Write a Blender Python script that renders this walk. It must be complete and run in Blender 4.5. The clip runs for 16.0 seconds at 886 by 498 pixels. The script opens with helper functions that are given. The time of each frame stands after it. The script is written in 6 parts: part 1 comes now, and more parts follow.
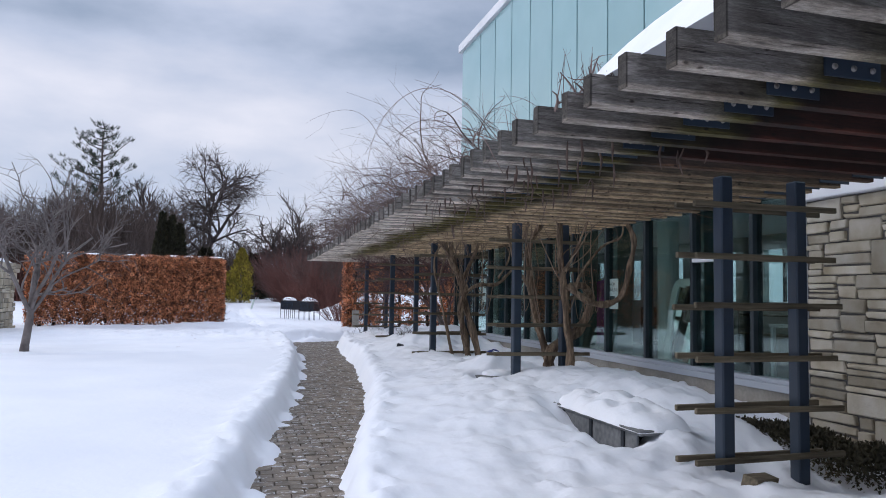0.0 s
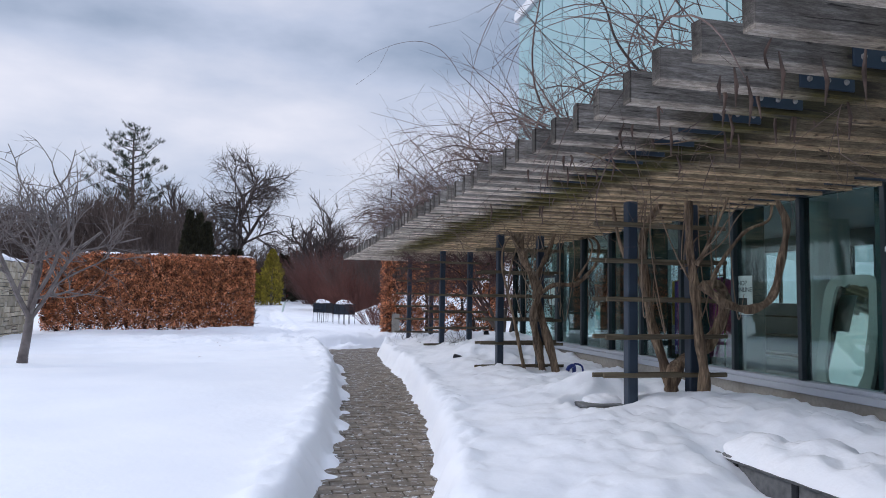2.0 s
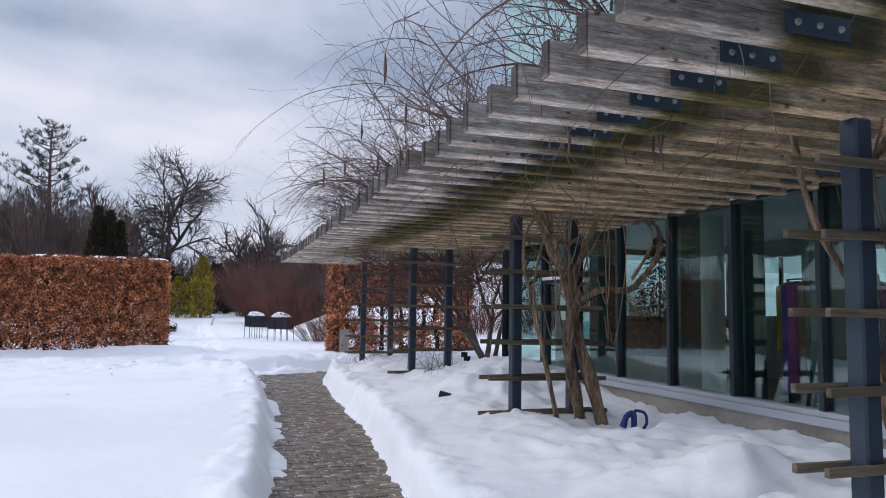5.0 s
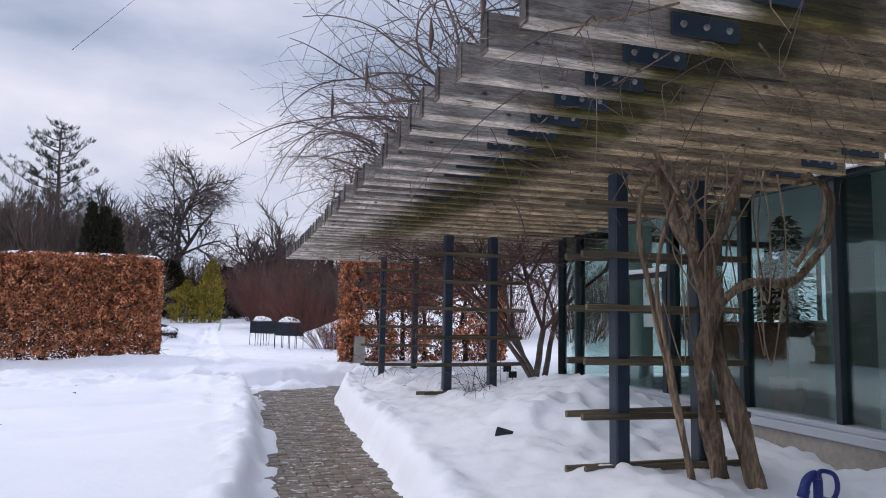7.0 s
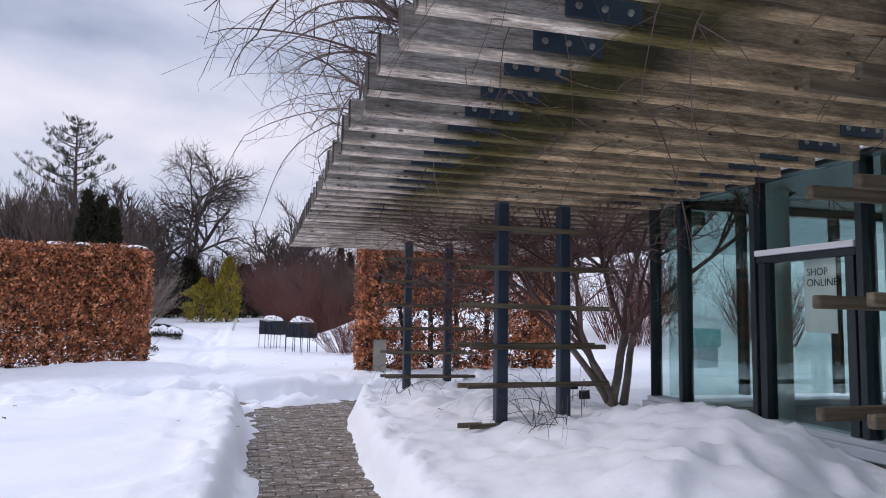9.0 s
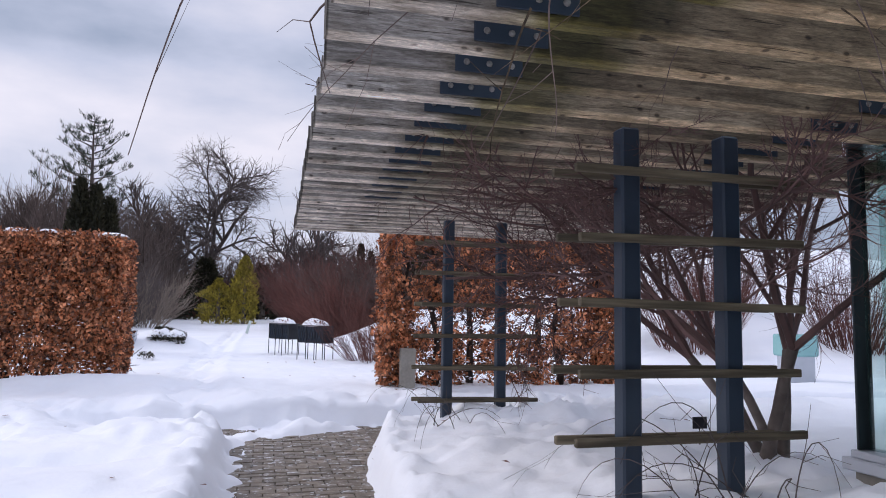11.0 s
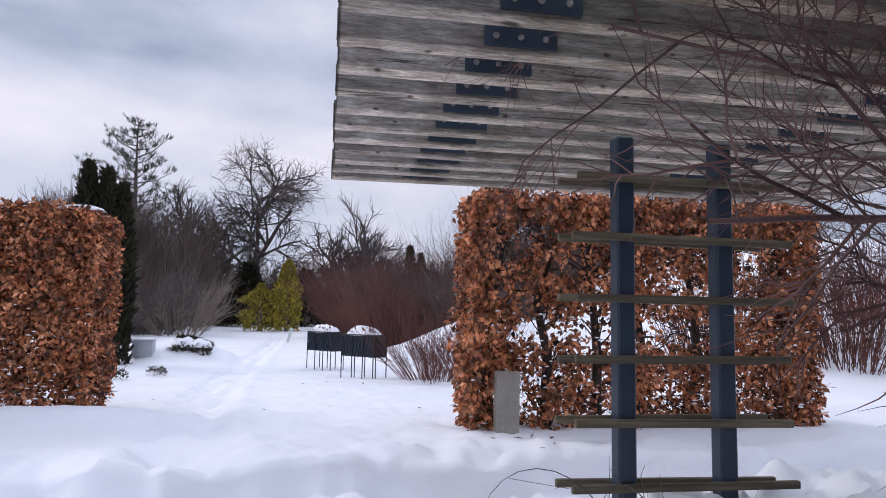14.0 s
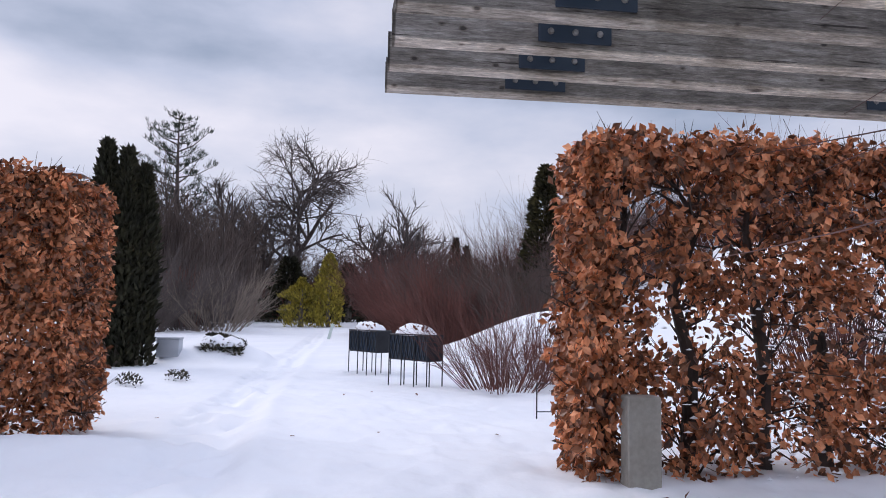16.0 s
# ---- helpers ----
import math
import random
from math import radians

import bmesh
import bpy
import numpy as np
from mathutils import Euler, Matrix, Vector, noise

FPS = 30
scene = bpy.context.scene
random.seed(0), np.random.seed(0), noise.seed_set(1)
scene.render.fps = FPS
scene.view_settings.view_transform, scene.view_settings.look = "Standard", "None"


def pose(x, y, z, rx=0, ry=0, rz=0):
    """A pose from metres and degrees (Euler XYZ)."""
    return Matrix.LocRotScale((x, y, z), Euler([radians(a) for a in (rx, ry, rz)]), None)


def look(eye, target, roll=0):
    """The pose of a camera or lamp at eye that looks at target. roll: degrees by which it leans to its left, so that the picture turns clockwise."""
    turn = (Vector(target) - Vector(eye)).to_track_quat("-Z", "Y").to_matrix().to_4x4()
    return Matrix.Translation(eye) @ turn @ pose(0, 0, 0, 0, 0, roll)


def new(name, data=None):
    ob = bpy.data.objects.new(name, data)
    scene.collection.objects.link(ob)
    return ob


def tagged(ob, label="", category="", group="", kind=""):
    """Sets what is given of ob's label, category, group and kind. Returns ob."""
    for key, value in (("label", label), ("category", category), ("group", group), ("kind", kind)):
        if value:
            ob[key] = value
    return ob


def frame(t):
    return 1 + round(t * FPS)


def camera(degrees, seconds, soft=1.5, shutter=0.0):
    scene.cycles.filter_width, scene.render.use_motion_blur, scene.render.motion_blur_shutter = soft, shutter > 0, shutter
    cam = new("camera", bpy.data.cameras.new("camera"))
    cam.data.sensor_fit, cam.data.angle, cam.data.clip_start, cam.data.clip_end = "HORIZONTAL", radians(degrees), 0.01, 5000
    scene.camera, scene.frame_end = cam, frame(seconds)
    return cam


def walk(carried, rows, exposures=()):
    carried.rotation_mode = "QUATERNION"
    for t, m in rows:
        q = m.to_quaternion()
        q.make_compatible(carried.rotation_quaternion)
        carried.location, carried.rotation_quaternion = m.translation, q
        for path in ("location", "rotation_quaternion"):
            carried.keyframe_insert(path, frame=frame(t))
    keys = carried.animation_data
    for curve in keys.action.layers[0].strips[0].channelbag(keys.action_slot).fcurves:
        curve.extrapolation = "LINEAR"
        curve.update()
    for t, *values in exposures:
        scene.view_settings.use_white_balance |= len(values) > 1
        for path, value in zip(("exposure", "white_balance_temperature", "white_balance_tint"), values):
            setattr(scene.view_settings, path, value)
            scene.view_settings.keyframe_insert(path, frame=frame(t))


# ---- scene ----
cam = camera(64.3, 16.0, soft=0.95)
METRES, EYE, TILT, LEAN, TURN = 21.6, 1.6, 1.0, 0.0, -16.0
ROWS = [
    (0.0, 0.0, 0.0, 0.0, -0.05, 2.92, -1.03),
    (0.5, -0.0082, 0.0291, -0.0005, 2.56, 2.87, -0.96),
    (1.0, -0.0189, 0.0553, -0.0007, 3.39, 2.9, -0.98),
    (1.5, -0.0251, 0.0831, -0.0018, 3.32, 2.92, -0.91),
    (2.0, -0.0308, 0.1115, -0.0021, 2.3, 3.04, -0.92),
    (2.5, -0.0369, 0.1412, -0.0029, 0.22, 3.18, -0.98),
    (3.0, -0.0424, 0.1735, -0.0035, -1.47, 3.53, -1.04),
    (5.5, -0.0672, 0.3296, -0.006, -2.56, 4.14, -1.01),
    (6.0, -0.0701, 0.3609, -0.0073, -2.22, 4.21, -0.98),
    (6.5, -0.0731, 0.3914, -0.0074, -1.86, 4.35, -0.97),
    (7.0, -0.077, 0.4219, -0.0084, -1.48, 4.48, -1.03),
    (7.5, -0.0793, 0.4536, -0.008, -1.09, 4.53, -1.04),
    (8.0, -0.0838, 0.485, -0.0092, -0.62, 4.53, -1.05),
    (8.5, -0.0858, 0.5191, -0.0095, -0.14, 4.38, -0.99),
    (11.0, -0.105, 0.6854, -0.0122, 1.96, 4.46, -1.0),
    (11.5, -0.1146, 0.7168, -0.0131, 2.63, 4.7, -1.03),
    (12.0, -0.1231, 0.7492, -0.0127, 3.78, 4.88, -1.02),
    (12.5, -0.1325, 0.7785, -0.0142, 4.54, 4.97, -1.03),
    (13.0, -0.1371, 0.8103, -0.0142, 4.94, 4.88, -0.97),
    (13.5, -0.1433, 0.8417, -0.0154, 5.27, 4.95, -1.0),
    (14.0, -0.1474, 0.8718, -0.0168, 5.61, 4.99, -0.98),
    (14.5, -0.1536, 0.9006, -0.0168, 6.15, 4.99, -0.97),
    (15.0, -0.1623, 0.9285, -0.0178, 7.44, 4.92, -1.01),
    (15.5, -0.1696, 0.9556, -0.0167, 8.24, 4.68, -1.0),
    (16.0, -0.179, 0.9799, -0.0173, 8.91, 4.55, -1.01),
]
walk(cam, [(t, pose(0, 0, EYE, TILT, LEAN, TURN) @ pose(METRES * x, METRES * y, METRES * z, 90 + pitch, roll, yaw)) for t, x, y, z, yaw, pitch, roll in ROWS],
     [(0.0, -0.06, 6130, 11), (3.0, -0.06, 6150, 11), (6.0, -0.04, 6270, 13), (11.0, 0.0, 6330, 16), (16.0, -0.04, 6300, 15)])

# ---- sky and light ----
SUN_EL, SUN_ROT = radians(32), radians(307)
world = bpy.data.worlds.new("winter_sky")
scene.world = world
world.use_nodes = True
wn, wl = world.node_tree.nodes, world.node_tree.links
wn.clear()
w_out = wn.new("ShaderNodeOutputWorld")
w_bg = wn.new("ShaderNodeBackground")
w_sky = wn.new("ShaderNodeTexSky")
w_sky.sky_type, w_sky.sun_disc = "NISHITA", False
w_sky.sun_elevation, w_sky.sun_rotation = SUN_EL, SUN_ROT
w_co = wn.new("ShaderNodeTexCoord")
w_map = wn.new("ShaderNodeMapping")
w_map.inputs["Location"].default_value = (0.35, 0.2, 0.12)
w_map.inputs["Scale"].default_value = (1.0, 1.0, 2.6)
w_noise = wn.new("ShaderNodeTexNoise")
w_noise.inputs["Scale"].default_value = 1.7
w_noise.inputs["Detail"].default_value = 8.0
w_noise.inputs["Roughness"].default_value = 0.52
w_ramp = wn.new("ShaderNodeValToRGB")
w_ramp.color_ramp.elements[0].position = 0.42
w_ramp.color_ramp.elements[0].color = (0.34, 0.41, 0.53, 1)
w_ramp.color_ramp.elements[1].position = 0.60
w_ramp.color_ramp.elements[1].color = (0.93, 0.91, 0.97, 1)
e = w_ramp.color_ramp.elements.new(0.5)
e.color = (0.60, 0.65, 0.78, 1)
w_dim = wn.new("ShaderNodeVectorMath")
w_dim.operation = "SCALE"
w_dim.inputs["Scale"].default_value = 0.08
w_mix = wn.new("ShaderNodeMix")
w_mix.data_type = "RGBA"
w_mix.inputs["Factor"].default_value = 0.88
wl.new(w_co.outputs["Generated"], w_map.inputs["Vector"])
wl.new(w_map.outputs["Vector"], w_noise.inputs["Vector"])
# cloud bank: a bright break above the horizon under a darker grey deck
w_el = wn.new("ShaderNodeSeparateXYZ")
w_band = wn.new("ShaderNodeValToRGB")
w_band.color_ramp.elements[0].position, w_band.color_ramp.elements[0].color = 0.0, (0.55, 0.55, 0.55, 1)
w_band.color_ramp.elements[1].position, w_band.color_ramp.elements[1].color = 1.0, (0.6, 0.6, 0.6, 1)
for pos_, val_ in ((0.10, 0.46), (0.19, 0.62), (0.26, 0.66), (0.33, 0.44), (0.5, 0.5)):
    el_ = w_band.color_ramp.elements.new(pos_)
    el_.color = (val_, val_, val_, 1)
w_sum = wn.new("ShaderNodeMix")
w_sum.data_type = "FLOAT"
w_sum.inputs["Factor"].default_value = 0.42
wl.new(w_co.outputs["Generated"], w_el.inputs[0])
wl.new(w_el.outputs["Z"], w_band.inputs["Fac"])
wl.new(w_noise.outputs["Fac"], w_sum.inputs[2])
wl.new(w_band.outputs["Color"], w_sum.inputs[3])
wl.new(w_sum.outputs[0], w_ramp.inputs["Fac"])
wl.new(w_sky.outputs["Color"], w_dim.inputs[0])
wl.new(w_dim.outputs["Vector"], w_mix.inputs["A"])
wl.new(w_ramp.outputs["Color"], w_mix.inputs["B"])
# an overcast sky grows brighter towards the zenith
w_sep = wn.new("ShaderNodeSeparateXYZ")
w_zen = wn.new("ShaderNodeMapRange")
w_zen.interpolation_type = "SMOOTHSTEP"
for key, value in (("From Min", 0.42), ("From Max", 1.0), ("To Min", 1.0), ("To Max", 1.9)):
    w_zen.inputs[key].default_value = value
wl.new(w_co.outputs["Generated"], w_sep.inputs[0])
wl.new(w_sep.outputs["Z"], w_zen.inputs["Value"])
wl.new(w_mix.outputs["Result"], w_bg.inputs["Color"])
wl.new(w_zen.outputs["Result"], w_bg.inputs["Strength"])
wl.new(w_bg.outputs["Background"], w_out.inputs["Surface"])

sun = bpy.data.lights.new("sun", "SUN")
sun.energy, sun.angle, sun.color = 1.25, radians(28), (1.0, 0.94, 0.88)
sun_ob = new("sun", sun)
sun_ob.matrix_world = look((-27, 20, 21), (0, 0, 0))


# ---- materials ----
def ramp_node(nt, stops):
    r = nt.nodes.new("ShaderNodeValToRGB")
    els = r.color_ramp.elements
    while len(els) < len(stops):
        els.new(0.5)
    for el, (p, c) in zip(els, stops):
        el.position, el.color = p, (*c, 1)
    return r


def surface(name, stops, scale=4.0, stretch=(1, 1, 1), rough=0.8, metal=0.0, bump=0.3, bump_scale=None, bump_dist=0.01,
            per_object=0.0, per_island=0.0, detail=6.0, fine=0.0, coat=0.0):
    """A noise-coloured surface: two scales of variation, fine relief, and a tint by object or island."""
    m = bpy.data.materials.new(name)
    m.use_nodes = True
    nt = m.node_tree
    b = nt.nodes["Principled BSDF"]
    b.inputs["Roughness"].default_value, b.inputs["Metallic"].default_value = rough, metal
    b.inputs["Coat Weight"].default_value = coat
    co = nt.nodes.new("ShaderNodeTexCoord")
    mp = nt.nodes.new("ShaderNodeMapping")
    mp.inputs["Scale"].default_value = stretch
    nt.links.new(co.outputs["Object"], mp.inputs["Vector"])
    vec = mp.outputs["Vector"]
    if per_object:
        info = nt.nodes.new("ShaderNodeObjectInfo")
        off = nt.nodes.new("ShaderNodeVectorMath")
        off.operation = "MULTIPLY_ADD"
        off.inputs[1].default_value = (37.0, 19.0, 53.0)
        nt.links.new(info.outputs["Random"], off.inputs[0])
        nt.links.new(vec, off.inputs[2])
        vec = off.outputs["Vector"]
    n1 = nt.nodes.new("ShaderNodeTexNoise")
    n1.inputs["Scale"].default_value, n1.inputs["Detail"].default_value = scale, detail
    n2 = nt.nodes.new("ShaderNodeTexNoise")
    n2.inputs["Scale"].default_value, n2.inputs["Detail"].default_value = bump_scale or scale * 6, 4.0
    nt.links.new(vec, n1.inputs["Vector"])
    nt.links.new(vec, n2.inputs["Vector"])
    r = ramp_node(nt, stops)
    nt.links.new(n1.outputs["Fac"], r.inputs["Fac"])
    col = r.outputs["Color"]
    if fine:
        fm = nt.nodes.new("ShaderNodeMix")
        fm.data_type, fm.blend_type = "RGBA", "OVERLAY"
        fm.inputs["Factor"].default_value = fine
        nt.links.new(col, fm.inputs["A"])
        fr = ramp_node(nt, [(0.36, (0.12, 0.12, 0.12)), (0.64, (0.88, 0.88, 0.88))])
        nt.links.new(n2.outputs["Fac"], fr.inputs["Fac"])
        nt.links.new(fr.outputs["Color"], fm.inputs["B"])
        col = fm.outputs["Result"]
    for amount, source in ((per_object, "ShaderNodeObjectInfo"), (per_island, "ShaderNodeNewGeometry")):
        if amount:
            src = nt.nodes.new(source)
            hs = nt.nodes.new("ShaderNodeHueSaturation")
            mr = nt.nodes.new("ShaderNodeMapRange")
            mr.inputs["To Min"].default_value, mr.inputs["To Max"].default_value = 1 - amount, 1 + amount
            nt.links.new(src.outputs["Random Per Island" if "Geometry" in source else "Random"], mr.inputs["Value"])
            nt.links.new(mr.outputs["Result"], hs.inputs["Value"])
            nt.links.new(col, hs.inputs["Color"])
            col = hs.outputs["Color"]
    nt.links.new(col, b.inputs["Base Color"])
    if bump:
        bp = nt.nodes.new("ShaderNodeBump")
        bp.inputs["Strength"].default_value, bp.inputs["Distance"].default_value = bump, bump_dist
        nt.links.new(n2.outputs["Fac"], bp.inputs["Height"])
        nt.links.new(bp.outputs["Normal"], b.inputs["Normal"])
    return m


def beam_wood():
    """Weathered timber: silver-grey at the exposed ends, browner and mossy further in."""
    m = surface("weathered_timber", [(0.30, (0.10, 0.088, 0.077)), (0.5, (0.24, 0.218, 0.198)), (0.70, (0.41, 0.385, 0.36))], scale=3.4, stretch=(1.5, 7, 13),
                rough=0.85, bump=0.5, bump_scale=16, bump_dist=0.006, per_object=0.30, fine=0.38, detail=9.0)
    for nd in m.node_tree.nodes:
        if nd.type == "TEX_NOISE":
            nd.inputs["Distortion"].default_value = 0.5
            nd.inputs["Roughness"].default_value = 0.68
    nt = m.node_tree
    b = nt.nodes["Principled BSDF"]
    col = b.inputs["Base Color"].links[0].from_socket
    co = nt.nodes.new("ShaderNodeTexCoord")
    sep = nt.nodes.new("ShaderNodeSeparateXYZ")
    nt.links.new(co.outputs["Object"], sep.inputs[0])
    n = nt.nodes.new("ShaderNodeTexNoise")
    n.inputs["Scale"].default_value, n.inputs["Detail"].default_value = 2.3, 5
    info = nt.nodes.new("ShaderNodeObjectInfo")
    off = nt.nodes.new("ShaderNodeVectorMath")
    off.operation = "MULTIPLY_ADD"
    off.inputs[1].default_value = (11.0, 29.0, 7.0)
    nt.links.new(info.outputs["Random"], off.inputs[0])
    nt.links.new(co.outputs["Object"], off.inputs[2])
    nt.links.new(off.outputs["Vector"], n.inputs["Vector"])
    add = nt.nodes.new("ShaderNodeMath")
    add.operation = "MULTIPLY_ADD"
    add.inputs[1].default_value = 1.6
    nt.links.new(n.outputs["Fac"], add.inputs[0])
    nt.links.new(sep.outputs["X"], add.inputs[2])
    mr = nt.nodes.new("ShaderNodeMapRange")
    mr.inputs["From Min"].default_value, mr.inputs["From Max"].default_value = 1.25, 2.3
    nt.links.new(add.outputs["Value"], mr.inputs["Value"])
    brown = nt.nodes.new("ShaderNodeMix")
    brown.data_type, brown.blend_type = "RGBA", "MULTIPLY"
    # boards beyond the building's shelter have weathered to grey over their whole length
    wpos = nt.nodes.new("ShaderNodeNewGeometry")
    wsep = nt.nodes.new("ShaderNodeSeparateXYZ")
    shel = nt.nodes.new("ShaderNodeMapRange")
    for key, value in (("From Min", 17.5), ("From Max", 22.5), ("To Min", 1.0), ("To Max", 0.12)):
        shel.inputs[key].default_value = value
    both = nt.nodes.new("ShaderNodeMath")
    both.operation = "MULTIPLY"
    nt.links.new(wpos.outputs["Position"], wsep.inputs[0])
    nt.links.new(wsep.outputs["Y"], shel.inputs["Value"])
    nt.links.new(shel.outputs["Result"], both.inputs[0])
    nt.links.new(mr.outputs["Result"], both.inputs[1])
    nt.links.new(both.outputs["Value"], brown.inputs["Factor"])
    nt.links.new(col, brown.inputs["A"])
    brown.inputs["B"].default_value = (0.80, 0.66, 0.46, 1)
    # knots
    vo = nt.nodes.new("ShaderNodeTexVoronoi")
    vo.inputs["Scale"].default_value = 6.2
    vmap = nt.nodes.new("ShaderNodeMapping")
    vmap.inputs["Scale"].default_value = (1.0, 1.0, 1.7)
    nt.links.new(off.outputs["Vector"], vmap.inputs["Vector"])
    nt.links.new(vmap.outputs["Vector"], vo.inputs["Vector"])
    kr = ramp_node(nt, [(0.07, (0.06, 0.045, 0.04)), (0.10, (0.55, 0.5, 0.46)), (0.15, (1, 1, 1))])
    nt.links.new(vo.outputs["Distance"], kr.inputs["Fac"])
    knot = nt.nodes.new("ShaderNodeMix")
    knot.data_type, knot.blend_type = "RGBA", "MULTIPLY"
    knot.inputs["Factor"].default_value = 0.8
    nt.links.new(brown.outputs["Result"], knot.inputs["A"])
    nt.links.new(kr.outputs["Color"], knot.inputs["B"])
    # drying checks along the grain
    cmap = nt.nodes.new("ShaderNodeMapping")
    cmap.inputs["Scale"].default_value = (0.9, 3, 26)
    cn = nt.nodes.new("ShaderNodeTexNoise")
    cn.inputs["Scale"].default_value, cn.inputs["Detail"].default_value, cn.inputs["Distortion"].default_value = 2.2, 3, 0.3
    nt.links.new(off.outputs["Vector"], cmap.inputs["Vector"])
    nt.links.new(cmap.outputs["Vector"], cn.inputs["Vector"])
    cr = ramp_node(nt, [(0.31, (0.15, 0.13, 0.12)), (0.345, (1, 1, 1))])
    nt.links.new(cn.outputs["Fac"], cr.inputs["Fac"])
    # blotches left by water
    bn = nt.nodes.new("ShaderNodeTexNoise")
    bn.inputs["Scale"].default_value, bn.inputs["Detail"].default_value = 3.4, 6
    nt.links.new(off.outputs["Vector"], bn.inputs["Vector"])
    br = ramp_node(nt, [(0.36, (0.72, 0.70, 0.67)), (0.5, (1, 1, 1)), (0.66, (1.3, 1.3, 1.3))])
    nt.links.new(bn.outputs["Fac"], br.inputs["Fac"])
    # mossy wet stain beside each steel bracket
    sx = nt.nodes.new("ShaderNodeMath")
    sx.operation = "MULTIPLY_ADD"
    sx.inputs[1].default_value = 0.7
    nt.links.new(n.outputs["Fac"], sx.inputs[0])
    nt.links.new(sep.outputs["X"], sx.inputs[2])
    sd = nt.nodes.new("ShaderNodeMath")
    sd.operation, sd.inputs[1].default_value = "SUBTRACT", 1.40
    sa = nt.nodes.new("ShaderNodeMath")
    sa.operation = "ABSOLUTE"
    nt.links.new(sx.outputs["Value"], sd.inputs[0])
    nt.links.new(sd.outputs["Value"], sa.inputs[0])
    sr = nt.nodes.new("ShaderNodeMapRange")
    for key, value in (("From Min", 0.18), ("From Max", 0.45), ("To Min", 0.97), ("To Max", 0.0)):
        sr.inputs[key].default_value = value
    nt.links.new(sa.outputs["Value"], sr.inputs["Value"])
    sf = nt.nodes.new("ShaderNodeMath")
    sf.operation = "MULTIPLY"
    nt.links.new(sr.outputs["Result"], sf.inputs[0])
    nt.links.new(shel.outputs["Result"], sf.inputs[1])
    stain = nt.nodes.new("ShaderNodeMix")
    stain.data_type, stain.blend_type = "RGBA", "MULTIPLY"
    stain.inputs["B"].default_value = (0.19, 0.195, 0.05, 1)
    nt.links.new(sf.outputs["Value"], stain.inputs["Factor"])
    nt.links.new(knot.outputs["Result"], stain.inputs["A"])
    last = stain.outputs["Result"]
    for src in (cr, br):
        mu = nt.nodes.new("ShaderNodeMix")
        mu.data_type, mu.blend_type = "RGBA", "MULTIPLY"
        mu.inputs["Factor"].default_value = 0.9
        nt.links.new(last, mu.inputs["A"])
        nt.links.new(src.outputs["Color"], mu.inputs["B"])
        last = mu.outputs["Result"]
    # red-brown boards, with the snow cover's shade painted in as extra dark
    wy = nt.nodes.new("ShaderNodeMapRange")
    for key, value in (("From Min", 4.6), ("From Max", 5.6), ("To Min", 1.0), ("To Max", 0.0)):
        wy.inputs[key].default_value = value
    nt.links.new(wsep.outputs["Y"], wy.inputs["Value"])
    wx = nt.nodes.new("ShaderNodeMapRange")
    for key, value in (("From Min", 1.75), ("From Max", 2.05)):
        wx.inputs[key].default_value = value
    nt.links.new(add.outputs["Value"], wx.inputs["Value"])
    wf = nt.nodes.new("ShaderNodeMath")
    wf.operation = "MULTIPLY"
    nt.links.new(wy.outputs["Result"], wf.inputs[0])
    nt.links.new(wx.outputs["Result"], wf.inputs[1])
    red_shade = nt.nodes.new("ShaderNodeMix")
    red_shade.data_type, red_shade.blend_type = "RGBA", "MULTIPLY"
    red_shade.inputs["B"].default_value = (0.17, 0.055, 0.05, 1)
    nt.links.new(wf.outputs["Value"], red_shade.inputs["Factor"])
    nt.links.new(last, red_shade.inputs["A"])
    last = red_shade.outputs["Result"]
    # end grain dark; first boards also dimmed along y, shade painted into the wood
    eg = ramp_node(nt, [(0.0, (0.22, 0.21, 0.20)), (0.010, (0.22, 0.21, 0.20)), (0.016, (1, 1, 1))])
    nt.links.new(sep.outputs["X"], eg.inputs["Fac"])
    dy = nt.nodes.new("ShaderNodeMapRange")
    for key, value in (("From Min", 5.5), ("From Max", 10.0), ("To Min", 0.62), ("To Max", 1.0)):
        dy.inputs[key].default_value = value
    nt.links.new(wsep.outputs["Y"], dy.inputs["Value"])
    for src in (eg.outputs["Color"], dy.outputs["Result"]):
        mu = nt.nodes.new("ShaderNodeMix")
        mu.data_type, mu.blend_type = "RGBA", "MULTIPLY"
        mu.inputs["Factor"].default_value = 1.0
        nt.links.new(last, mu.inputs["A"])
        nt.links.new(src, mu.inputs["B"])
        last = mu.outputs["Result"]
    # lower arris paled: light bounced up from the snow, painted into the wood
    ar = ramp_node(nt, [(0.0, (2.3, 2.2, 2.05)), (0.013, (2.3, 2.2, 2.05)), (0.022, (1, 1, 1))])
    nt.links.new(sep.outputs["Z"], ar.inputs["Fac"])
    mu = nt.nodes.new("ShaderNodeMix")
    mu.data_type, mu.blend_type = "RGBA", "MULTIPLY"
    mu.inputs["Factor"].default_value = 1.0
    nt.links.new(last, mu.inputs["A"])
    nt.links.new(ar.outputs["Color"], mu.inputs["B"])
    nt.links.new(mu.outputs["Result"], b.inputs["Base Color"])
    return m


